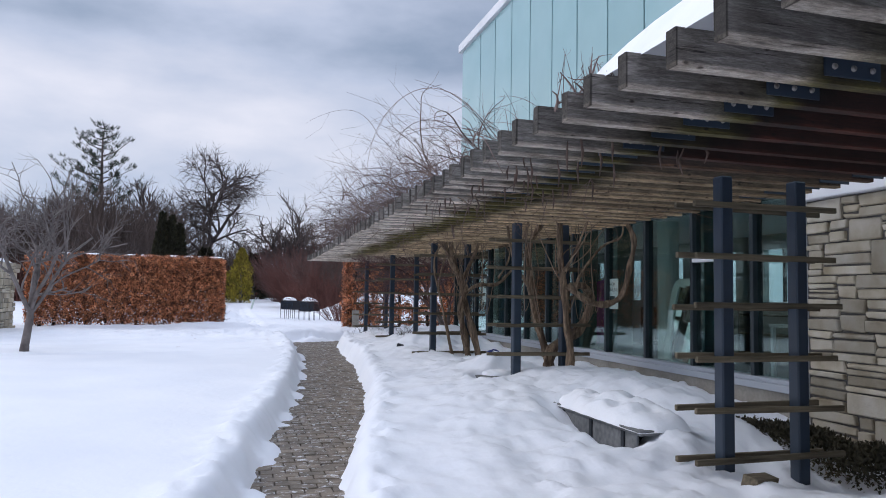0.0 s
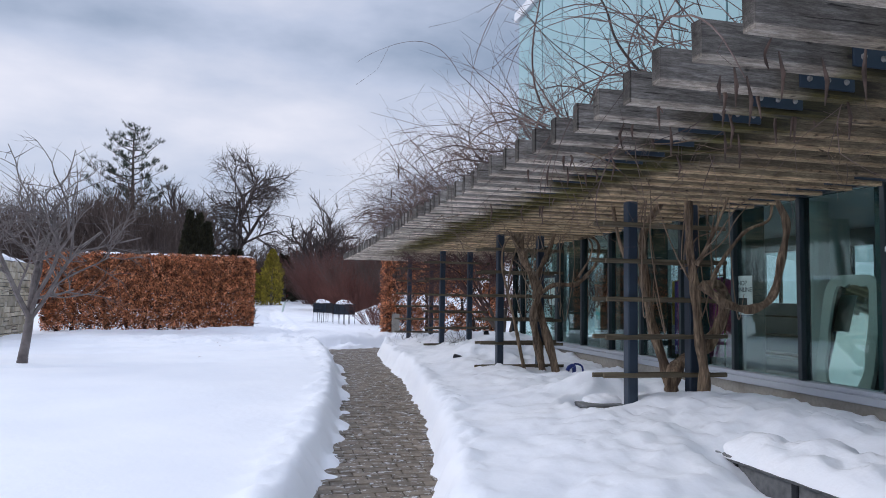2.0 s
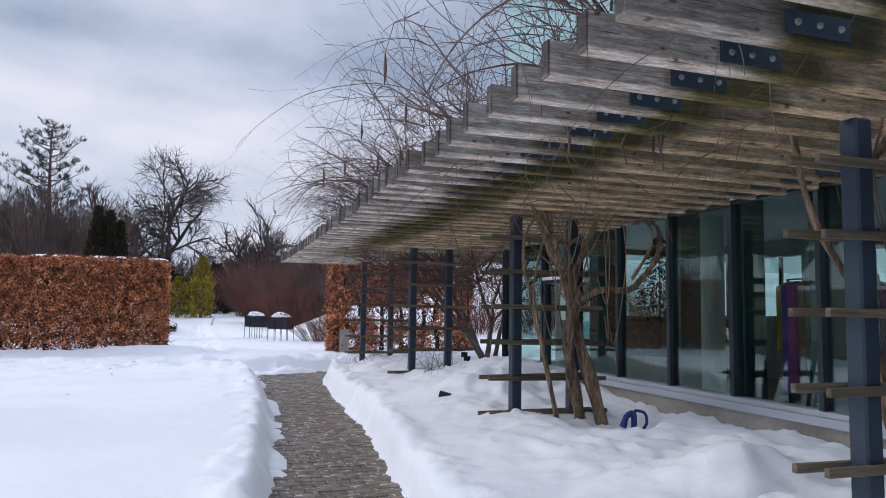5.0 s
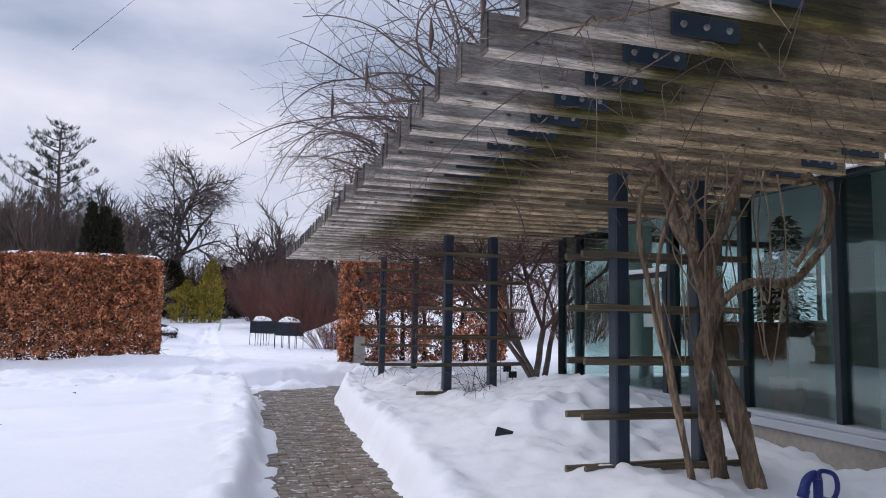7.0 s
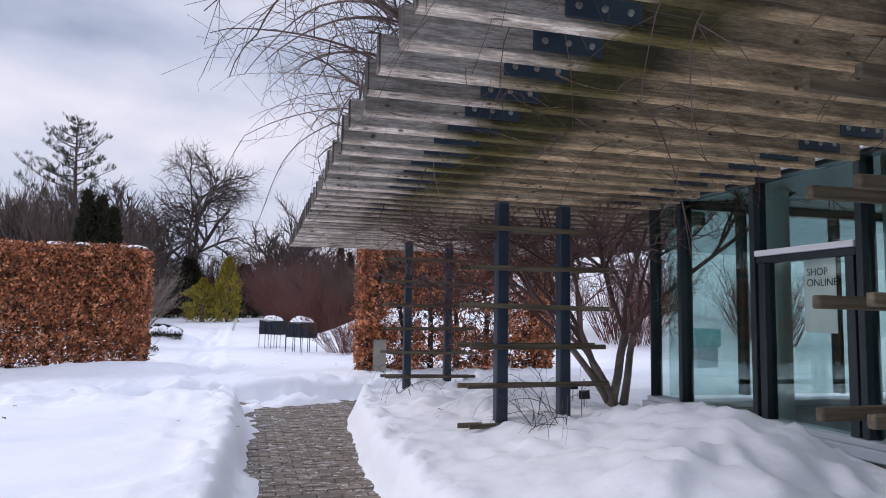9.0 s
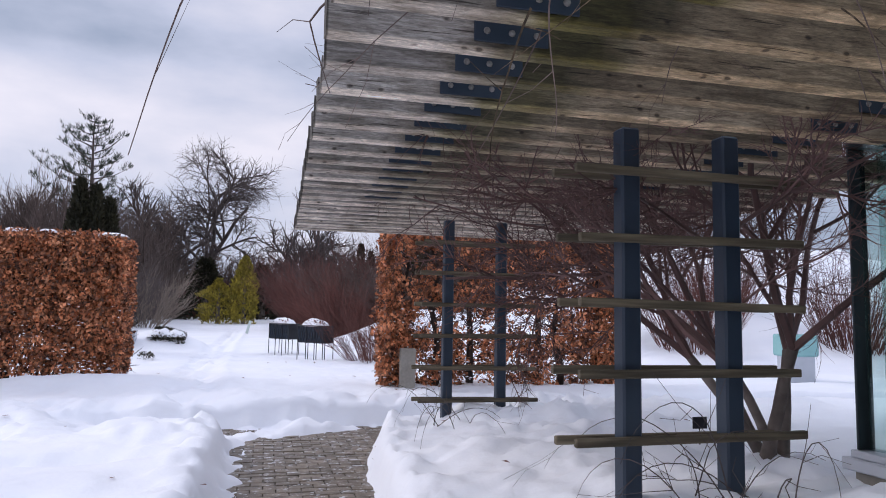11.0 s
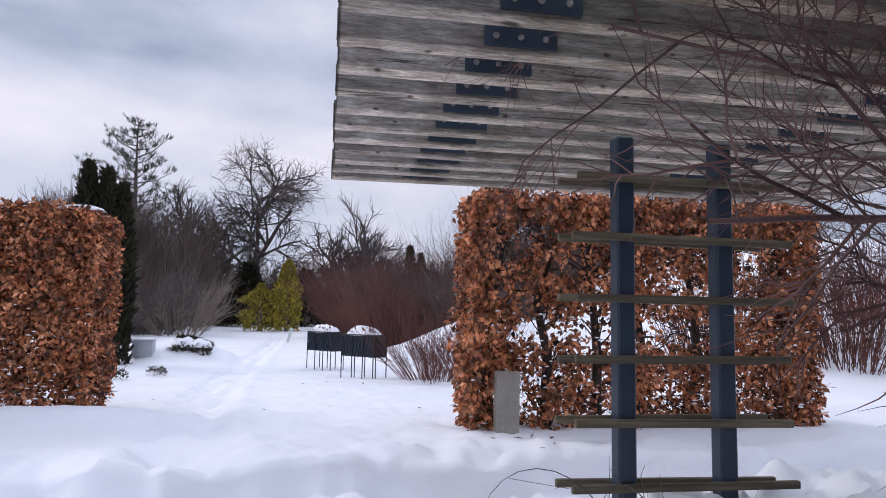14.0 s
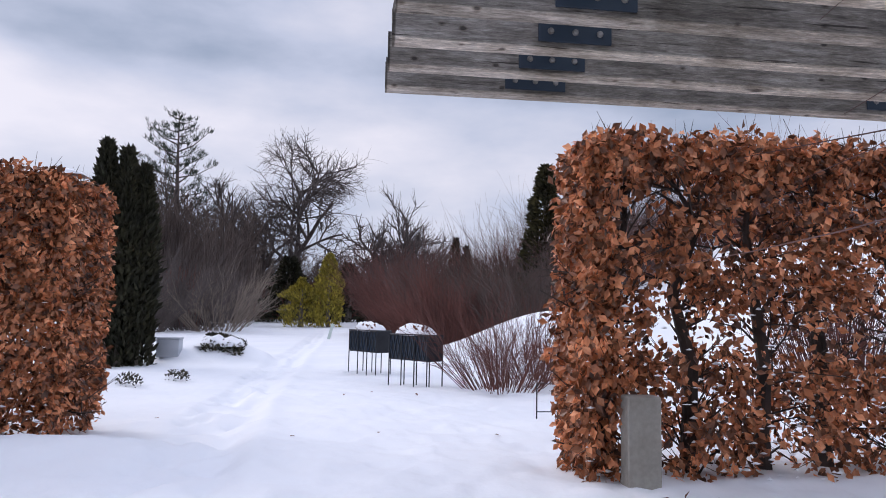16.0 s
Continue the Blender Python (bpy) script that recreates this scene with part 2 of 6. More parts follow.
def glass_mat(name, tint, gloss=0.06, rough=0.0):
    m = bpy.data.materials.new(name)
    m.use_nodes = True
    nt = m.node_tree
    nt.nodes.clear()
    out = nt.nodes.new("ShaderNodeOutputMaterial")
    tr = nt.nodes.new("ShaderNodeBsdfTransparent")
    tr.inputs["Color"].default_value = (*tint, 1)
    gl = nt.nodes.new("ShaderNodeBsdfGlossy")
    gl.inputs["Roughness"].default_value = rough
    gl.inputs["Color"].default_value = (0.82, 0.95, 0.92, 1)
    fr = nt.nodes.new("ShaderNodeLayerWeight")
    fr.inputs["Blend"].default_value = 0.5
    po = nt.nodes.new("ShaderNodeMath")
    po.operation, po.inputs[1].default_value = "POWER", 4.0
    ma = nt.nodes.new("ShaderNodeMath")
    ma.operation = "MULTIPLY_ADD"
    ma.inputs[1].default_value, ma.inputs[2].default_value = 0.9, gloss
    mx = nt.nodes.new("ShaderNodeMixShader")
    nt.links.new(fr.outputs["Facing"], po.inputs[0])
    nt.links.new(po.outputs["Value"], ma.inputs[0])
    nt.links.new(ma.outputs["Value"], mx.inputs["Fac"])
    nt.links.new(tr.outputs["BSDF"], mx.inputs[1])
    nt.links.new(gl.outputs["BSDF"], mx.inputs[2])
    nt.links.new(mx.outputs["Shader"], out.inputs["Surface"])
    return m


SNOW = surface("snow", [(0.3, (0.80, 0.83, 0.89)), (0.7, (0.88, 0.90, 0.94))], scale=0.7, rough=0.55, bump=0.35, bump_scale=9, bump_dist=0.02)
SNOW_CAP = surface("settled_snow", [(0.3, (0.82, 0.85, 0.90)), (0.7, (0.90, 0.91, 0.95))], scale=3, rough=0.6, bump=0.4, bump_scale=14, bump_dist=0.015)
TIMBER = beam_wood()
RUNG_WOOD = surface("rung_timber", [(0.25, (0.045, 0.037, 0.024)), (0.55, (0.125, 0.102, 0.066)), (0.8, (0.22, 0.185, 0.125))], scale=4, stretch=(0.5, 9, 9), rough=0.85,
                    bump=0.4, bump_scale=20, per_object=0.25)
BLUE_STEEL = surface("blue_painted_steel", [(0.3, (0.012, 0.024, 0.044)), (0.7, (0.021, 0.037, 0.062))], scale=2.5, rough=0.5, bump=0.08, bump_scale=40, per_object=0.08)
BOLT_STEEL = surface("zinc_bolt", [(0.3, (0.16, 0.15, 0.14)), (0.7, (0.42, 0.40, 0.38))], scale=30, rough=0.5, metal=0.7, bump=0.2)
PAVER = surface("concrete_paver", [(0.25, (0.072, 0.055, 0.040)), (0.5, (0.145, 0.117, 0.087)), (0.75, (0.235, 0.195, 0.150))], scale=7, rough=0.6, bump=0.5,
                bump_scale=60, bump_dist=0.006, per_object=0.25, fine=0.2)
PAVER_REST = surface("concrete_paver_rest", [(0.25, (0.072, 0.055, 0.040)), (0.5, (0.145, 0.117, 0.087)), (0.75, (0.235, 0.195, 0.150))], scale=7, rough=0.6, bump=0.5,
                     bump_scale=60, bump_dist=0.006, per_island=0.25, fine=0.2)
def add_snow_residue(m, low, high):
    """Patches of trodden snow left on the paving."""
    nt = m.node_tree
    b = nt.nodes["Principled BSDF"]
    col = b.inputs["Base Color"].links[0].from_socket
    geo = nt.nodes.new("ShaderNodeNewGeometry")
    mp = nt.nodes.new("ShaderNodeMapping")
    mp.inputs["Scale"].default_value = (0.75, 1.5, 1)
    mp.inputs["Rotation"].default_value = (0, 0, radians(-14))
    nt.links.new(geo.outputs["Position"], mp.inputs["Vector"])
    total = None
    for sc, we in ((9.0, 0.55), (30.0, 0.45)):
        n = nt.nodes.new("ShaderNodeTexNoise")
        n.inputs["Scale"].default_value, n.inputs["Detail"].default_value = sc, 4
        nt.links.new(mp.outputs["Vector"], n.inputs["Vector"])
        mu = nt.nodes.new("ShaderNodeMath")
        mu.operation = "MULTIPLY_ADD"
        mu.inputs[1].default_value = we
        nt.links.new(n.outputs["Fac"], mu.inputs[0])
        if total:
            nt.links.new(total, mu.inputs[2])
        else:
            mu.inputs[2].default_value = 0
        total = mu.outputs["Value"]
    r = ramp_node(nt, [(low, (0, 0, 0)), (high, (1, 1, 1))])
    nt.links.new(total, r.inputs["Fac"])
    mx = nt.nodes.new("ShaderNodeMix")
    mx.data_type = "RGBA"
    nt.links.new(r.outputs["Color"], mx.inputs["Factor"])
    nt.links.new(col, mx.inputs["A"])
    mx.inputs["B"].default_value = (0.62, 0.63, 0.66, 1)
    nt.links.new(mx.outputs["Result"], b.inputs["Base Color"])


add_snow_residue(PAVER, 0.565, 0.61)
add_snow_residue(PAVER_REST, 0.565, 0.61)
JOINT = surface("sandy_joint", [(0.3, (0.055, 0.045, 0.036)), (0.72, (0.10, 0.085, 0.07)), (0.80, (0.6, 0.61, 0.64))], scale=5, rough=0.9, bump=0.4, bump_scale=50)
LIMESTONE = surface("limestone", [(0.25, (0.24, 0.195, 0.125)), (0.5, (0.41, 0.365, 0.28)), (0.8, (0.55, 0.52, 0.46))], scale=3, rough=0.9, bump=0.6, bump_scale=18,
                    bump_dist=0.012, per_object=0.3)
MORTAR = surface("dark_mortar", [(0.3, (0.10, 0.095, 0.09)), (0.7, (0.18, 0.17, 0.16))], scale=8, rough=0.95, bump=0.4)
CONCRETE = surface("concrete", [(0.3, (0.24, 0.22, 0.19)), (0.7, (0.38, 0.36, 0.32))], scale=2.2, rough=0.85, bump=0.2, bump_scale=24, fine=0.1)
ALU = surface("clear_aluminium", [(0.3, (0.42, 0.45, 0.50)), (0.7, (0.52, 0.55, 0.60))], scale=2, stretch=(1, 0.2, 1), rough=0.45, metal=0.4, bump=0.03)
DARK_FRAME = surface("dark_frame", [(0.3, (0.018, 0.028, 0.034)), (0.7, (0.03, 0.042, 0.05))], scale=3, rough=0.4, metal=0.2, bump=0.03)
WHITE_PAINT = surface("white_painted_metal", [(0.3, (0.68, 0.70, 0.73)), (0.7, (0.78, 0.79, 0.82))], scale=1.5, rough=0.5, bump=0.05)
GLASS = glass_mat("green_tinted_glass", (0.77, 0.86, 0.842), 0.07)
SPANDREL = surface("pale_green_glass_cladding", [(0.3, (0.30, 0.47, 0.49)), (0.7, (0.36, 0.53, 0.55))], scale=0.6, rough=0.12, bump=0.02, per_object=0.05)
INTERIOR = surface("interior_plaster", [(0.3, (0.30, 0.31, 0.30)), (0.7, (0.38, 0.39, 0.38))], scale=1.2, rough=0.8, bump=0.1)
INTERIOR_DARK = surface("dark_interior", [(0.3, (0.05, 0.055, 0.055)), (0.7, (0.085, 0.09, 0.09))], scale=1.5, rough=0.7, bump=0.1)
PALE = surface("pale_green_column_paint", [(0.3, (0.50, 0.58, 0.54)), (0.7, (0.58, 0.66, 0.62))], scale=1.5, rough=0.6, bump=0.05)
BARK = surface("grey_brown_bark", [(0.3, (0.075, 0.06, 0.05)), (0.7, (0.19, 0.16, 0.135))], scale=6, stretch=(1, 1, 0.35), rough=0.9, bump=0.7, bump_scale=22, bump_dist=0.012)
FAR_BARK = surface("dark_bark", [(0.3, (0.055, 0.044, 0.042)), (0.7, (0.13, 0.106, 0.10))], scale=1.2, rough=0.95, bump=0, per_island=0.2)
WOODS_BARK = surface("grey_brown_woodland", [(0.3, (0.060, 0.042, 0.036)), (0.7, (0.14, 0.104, 0.09))], scale=0.4, rough=0.95, bump=0, per_island=0.3)
HEDGE_BARK = surface("wet_dark_bark", [(0.3, (0.022, 0.015, 0.013)), (0.7, (0.065, 0.045, 0.038))], scale=5, rough=0.8, bump=0.3, bump_scale=25)
GREY_BARK = surface("smooth_grey_bark", [(0.3, (0.055, 0.043, 0.04)), (0.7, (0.13, 0.105, 0.097))], scale=5, rough=0.85, bump=0.3, bump_scale=25)
LAWN_BARK = surface("pale_grey_bark", [(0.3, (0.095, 0.078, 0.074)), (0.7, (0.21, 0.18, 0.17))], scale=6, rough=0.85, bump=0.3, bump_scale=25)
CORNER_BARK = surface("grey_brown_smooth_bark", [(0.3, (0.10, 0.08, 0.07)), (0.7, (0.22, 0.18, 0.155))], scale=6, rough=0.85, bump=0.3, bump_scale=25)
PALE_BARK = surface("pale_twigs", [(0.3, (0.16, 0.125, 0.10)), (0.7, (0.27, 0.22, 0.18))], scale=1.2, rough=0.95, bump=0, per_island=0.2)
VINE = surface("vine_bark", [(0.35, (0.075, 0.048, 0.030)), (0.65, (0.26, 0.185, 0.12))], scale=9, stretch=(1.6, 1.6, 0.25), rough=0.85, bump=1.0, bump_scale=32, bump_dist=0.03, fine=0.5, per_island=0.2)
CANE = surface("tan_cane", [(0.3, (0.11, 0.075, 0.05)), (0.7, (0.28, 0.205, 0.145))], scale=8, stretch=(1, 1, 0.3), rough=0.85, bump=0.3, per_object=0.35)
POD = surface("dry_pod", [(0.3, (0.045, 0.028, 0.022)), (0.7, (0.15, 0.10, 0.08))], scale=12, rough=0.8, bump=0.3)
TWIG = surface("vine_twig", [(0.3, (0.08, 0.054, 0.049)), (0.7, (0.21, 0.15, 0.132))], scale=3, rough=0.85, bump=0, per_island=0.35)
RED_TWIG = surface("red_brown_stems", [(0.3, (0.075, 0.028, 0.022)), (0.7, (0.16, 0.062, 0.048))], scale=0.8, rough=0.9, bump=0, per_island=0.3)
BEECH_LEAF = surface("copper_beech_leaf", [(0.28, (0.045, 0.014, 0.008)), (0.5, (0.40, 0.145, 0.060)), (0.74, (0.80, 0.39, 0.205))], scale=4.5, rough=0.42, bump=0.15,
                     bump_scale=60, per_island=0.85)
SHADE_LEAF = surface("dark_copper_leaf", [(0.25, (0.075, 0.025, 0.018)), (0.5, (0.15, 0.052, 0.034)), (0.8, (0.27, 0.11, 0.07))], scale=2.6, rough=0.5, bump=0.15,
                     bump_scale=60, per_island=0.5)
CONIFER = surface("dark_conifer", [(0.3, (0.010, 0.011, 0.004)), (0.7, (0.034, 0.031, 0.012))], scale=2, rough=0.9, bump=0, per_island=0.4)
CEDAR = surface("olive_cedar", [(0.3, (0.022, 0.022, 0.008)), (0.7, (0.075, 0.062, 0.02))], scale=2, rough=0.9, bump=0, per_island=0.4)
PINE = surface("pine_needles", [(0.3, (0.020, 0.032, 0.024)), (0.7, (0.055, 0.075, 0.055))], scale=1, rough=0.9, bump=0, per_island=0.4)
GOLD_CONIFER = surface("yellow_green_foliage", [(0.3, (0.13, 0.115, 0.014)), (0.7, (0.42, 0.33, 0.04))], scale=2, rough=0.85, bump=0, per_island=0.4)
BOX_LEAF = surface("dull_evergreen_leaf", [(0.3, (0.018, 0.018, 0.010)), (0.7, (0.06, 0.05, 0.026))], scale=4, rough=0.8, bump=0, per_island=0.5)
BLACK_IRON = surface("black_painted_iron", [(0.3, (0.010, 0.012, 0.016)), (0.7, (0.022, 0.025, 0.032))], scale=6, rough=0.5, metal=0.3, bump=0.1)
SLATE_BOARD = surface("grey_bench_board", [(0.3, (0.10, 0.105, 0.11)), (0.7, (0.19, 0.195, 0.20))], scale=3, stretch=(0.4, 6, 6), rough=0.75, bump=0.2)
BLUE_PAINT = surface("bright_blue_enamel", [(0.3, (0.008, 0.022, 0.15)), (0.7, (0.016, 0.04, 0.24))], scale=5, rough=0.35, bump=0.05)
TERRACOTTA = surface("terracotta", [(0.3, (0.20, 0.085, 0.05)), (0.7, (0.32, 0.14, 0.085))], scale=6, rough=0.8, bump=0.2)
COUNTER_WOOD = surface("counter_wood", [(0.3, (0.075, 0.05, 0.036)), (0.7, (0.14, 0.095, 0.07))], scale=4, stretch=(1, 0.4, 6), rough=0.55, bump=0.1)
PAPER = surface("poster_paper", [(0.3, (0.66, 0.70, 0.68)), (0.7, (0.72, 0.75, 0.73))], scale=2, rough=0.7, bump=0)
INK = surface("dark_ink", [(0.3, (0.02, 0.03, 0.03)), (0.7, (0.03, 0.04, 0.04))], scale=2, rough=0.7, bump=0)


def thin_leaf(m, share):
    """Lets light through a leaf."""
    nt = m.node_tree
    b = nt.nodes["Principled BSDF"]
    tl = nt.nodes.new("ShaderNodeBsdfTranslucent")
    nt.links.new(b.inputs["Base Color"].links[0].from_socket, tl.inputs["Color"])
    mx = nt.nodes.new("ShaderNodeMixShader")
    mx.inputs["Fac"].default_value = share
    out = nt.nodes["Material Output"]
    nt.links.new(b.outputs["BSDF"], mx.inputs[1])
    nt.links.new(tl.outputs["BSDF"], mx.inputs[2])
    nt.links.new(mx.outputs["Shader"], out.inputs["Surface"])


thin_leaf(BEECH_LEAF, 0.16)
PURPLE_TWIG = surface("purple_brown_twigs", [(0.3, (0.075, 0.042, 0.039)), (0.7, (0.19, 0.11, 0.10))], scale=2, rough=0.9, bump=0, per_island=0.3)
TEAL_FIN = surface("dark_teal_panel", [(0.3, (0.035, 0.075, 0.08)), (0.7, (0.05, 0.10, 0.10))], scale=2, rough=0.5, bump=0.03)


# ---- mesh helpers ----
class Geo:
    """Collects vertices and faces for one mesh."""

    def __init__(self):
        self.v, self.f, self.mi = [], [], []

    def face(self, idx, mi=0):
        self.f.append(idx)
        self.mi.append(mi)

    def box(self, x0, x1, y0, y1, z0, z1, mi=0):
        n = len(self.v)
        self.v += [(x, y, z) for z in (z0, z1) for y in (y0, y1) for x in (x0, x1)]
        for q in ((0, 2, 3, 1), (4, 5, 7, 6), (0, 1, 5, 4), (2, 6, 7, 3), (0, 4, 6, 2), (1, 3, 7, 5)):
            self.face([n + i for i in q], mi)
        return self

    def bevel_box(self, x0, x1, y0, y1, z0, z1, c=0.006, mi=0):
        """A box with chamfered edges."""
        bm = bmesh.new()
        bmesh.ops.create_cube(bm, size=1)
        for v in bm.verts:
            v.co = ((x0 + x1) / 2 + v.co.x * (x1 - x0), (y0 + y1) / 2 + v.co.y * (y1 - y0), (z0 + z1) / 2 + v.co.z * (z1 - z0))
        bmesh.ops.bevel(bm, geom=bm.edges, offset=c, segments=1, affect="EDGES")
        return self.bm(bm, mi)

    def bm(self, bm, mi=0):
        n = len(self.v)
        bm.verts.index_update()
        self.v += [tuple(v.co) for v in bm.verts]
        for f in bm.faces:
            self.face([n + v.index for v in f.verts], mi)
        bm.free()
        return self

    def tube(self, pts, radii, sides=5, mi=0, cap=True, flute=0.0):
        n0 = len(self.v)
        pts = [Vector(p) for p in pts]
        k = len(pts)
        side = None
        for i, p in enumerate(pts):
            d = (pts[min(i + 1, k - 1)] - pts[max(i - 1, 0)])
            d = d.normalized() if d.length > 1e-9 else Vector((0, 0, 1))
            if side is None:
                side = d.orthogonal().normalized()
            else:
                side = side - d * side.dot(d)
                side = side.normalized() if side.length > 1e-6 else d.orthogonal().normalized()
            up = d.cross(side)
            r = radii[i] if isinstance(radii, (list, tuple)) else radii
            for s in range(sides):
                a = 2 * math.pi * s / sides
                rf = r * (1 + flute * math.sin(3 * a + i * 0.32) + 0.5 * flute * math.sin(5 * a - i * 0.2)) if flute else r
                q = p + side * (math.cos(a) * rf) + up * (math.sin(a) * rf)
                self.v.append((q.x, q.y, q.z))
        for i in range(k - 1):
            for s in range(sides):
                a, b = n0 + i * sides + s, n0 + i * sides + (s + 1) % sides
                self.face([a, b, b + sides, a + sides], mi)
        if cap:
            self.face([n0 + s for s in range(sides)][::-1], mi)
            self.face([n0 + (k - 1) * sides + s for s in range(sides)], mi)
        return self

    def leaf(self, p, along, normal, length, width, mi=0):
        """A leaf folded along its midrib."""
        a = along.normalized()
        s = a.cross(normal)
        s = s.normalized() if s.length > 1e-6 else a.orthogonal().normalized()
        u = s.cross(a)
        n = len(self.v)
        for q in (p, p + a * length * 0.5 + s * width * 0.5 + u * width * 0.18, p + a * length, p + a * length * 0.5 - s * width * 0.5 + u * width * 0.18):
            self.v.append((q.x, q.y, q.z))
        self.face([n, n + 1, n + 2], mi)
        self.face([n, n + 2, n + 3], mi)

    def mesh(self, name, *mats, smooth=False):
        me = bpy.data.meshes.new(name)
        me.from_pydata(self.v, [], self.f)
        for m in mats:
            me.materials.append(m)
        if len(mats) > 1:
            me.polygons.foreach_set("material_index", self.mi)
        if smooth:
            me.polygons.foreach_set("use_smooth", [True] * len(self.f))
        me.update()
        return me


def empty(name, at, label, category, group="", kind=""):
    ob = new(name)
    ob.location = at
    return tagged(ob, label, category, group, kind)


def part(name, geo, mats, parent=None, label="", smooth=False, at=(0, 0, 0)):
    """Links geometry as one mesh object under a thing or a part."""
    me = geo if isinstance(geo, bpy.types.Mesh) else geo.mesh(name, *(mats if isinstance(mats, (list, tuple)) else (mats,)), smooth=smooth)
    ob = new(name, me)
    ob.location = at
    if parent is not None:
        ob.parent = parent
    return tagged(ob, label)


def thing(name, geo, mats, label, category, group="", kind="", smooth=False, at=(0, 0, 0)):
    ob = part(name, geo, mats, None, "", smooth, at)
    return tagged(ob, label, category, group, kind)


def lerp_table(table):
    xs, ys = [a for a, _ in table], [b for _, b in table]
    return lambda v: np.interp(v, xs, ys)


LATTICE = {}


def value_noise(x, y, seed=0):
    """Smooth lattice noise on numpy arrays, 0 to 1."""
    if seed not in LATTICE:
        LATTICE[seed] = np.random.RandomState(seed).rand(256, 256)
    tab = LATTICE[seed]
    xi, yi = np.floor(x).astype(int), np.floor(y).astype(int)
    fx, fy = x - xi, y - yi
    fx, fy = fx * fx * (3 - 2 * fx), fy * fy * (3 - 2 * fy)
    g = lambda a, b: tab[a % 256, b % 256]
    return (g(xi, yi) * (1 - fx) + g(xi + 1, yi) * fx) * (1 - fy) + (g(xi, yi + 1) * (1 - fx) + g(xi + 1, yi + 1) * fx) * fy


def smooth_step(a, b, v):
    u = np.clip((v - a) / (b - a), 0, 1)
    return u * u * (3 - 2 * u)


# ---- ground: snow sheet, cleared path ----
path_left = lerp_table([(-6, -1.5), (0, -0.75), (4, -0.2), (6, 0.13), (8, 0.36), (10.2, 0.72), (12, 0.95), (14.2, 1.18), (16.6, 1.40), (18.5, 1.52), (22, 1.60), (25, 1.52)])
path_right = lerp_table([(-6, -0.3), (0, 0.25), (4, 0.55), (5.8, 0.83), (7.6, 1.21), (9.6, 1.66), (11.6, 2.02), (13.7, 2.26), (16.3, 2.55), (18.3, 2.66), (22, 2.92), (23.6, 3.2), (25, 3.6)])


def path_end(x):
    return 24.0 + 0.5 * (x - 1.6)


def bump_at(x, y, cx, cy, rx, ry, h):
    return h * np.exp(-((x - cx) / rx) ** 2 - ((y - cy) / ry) ** 2)


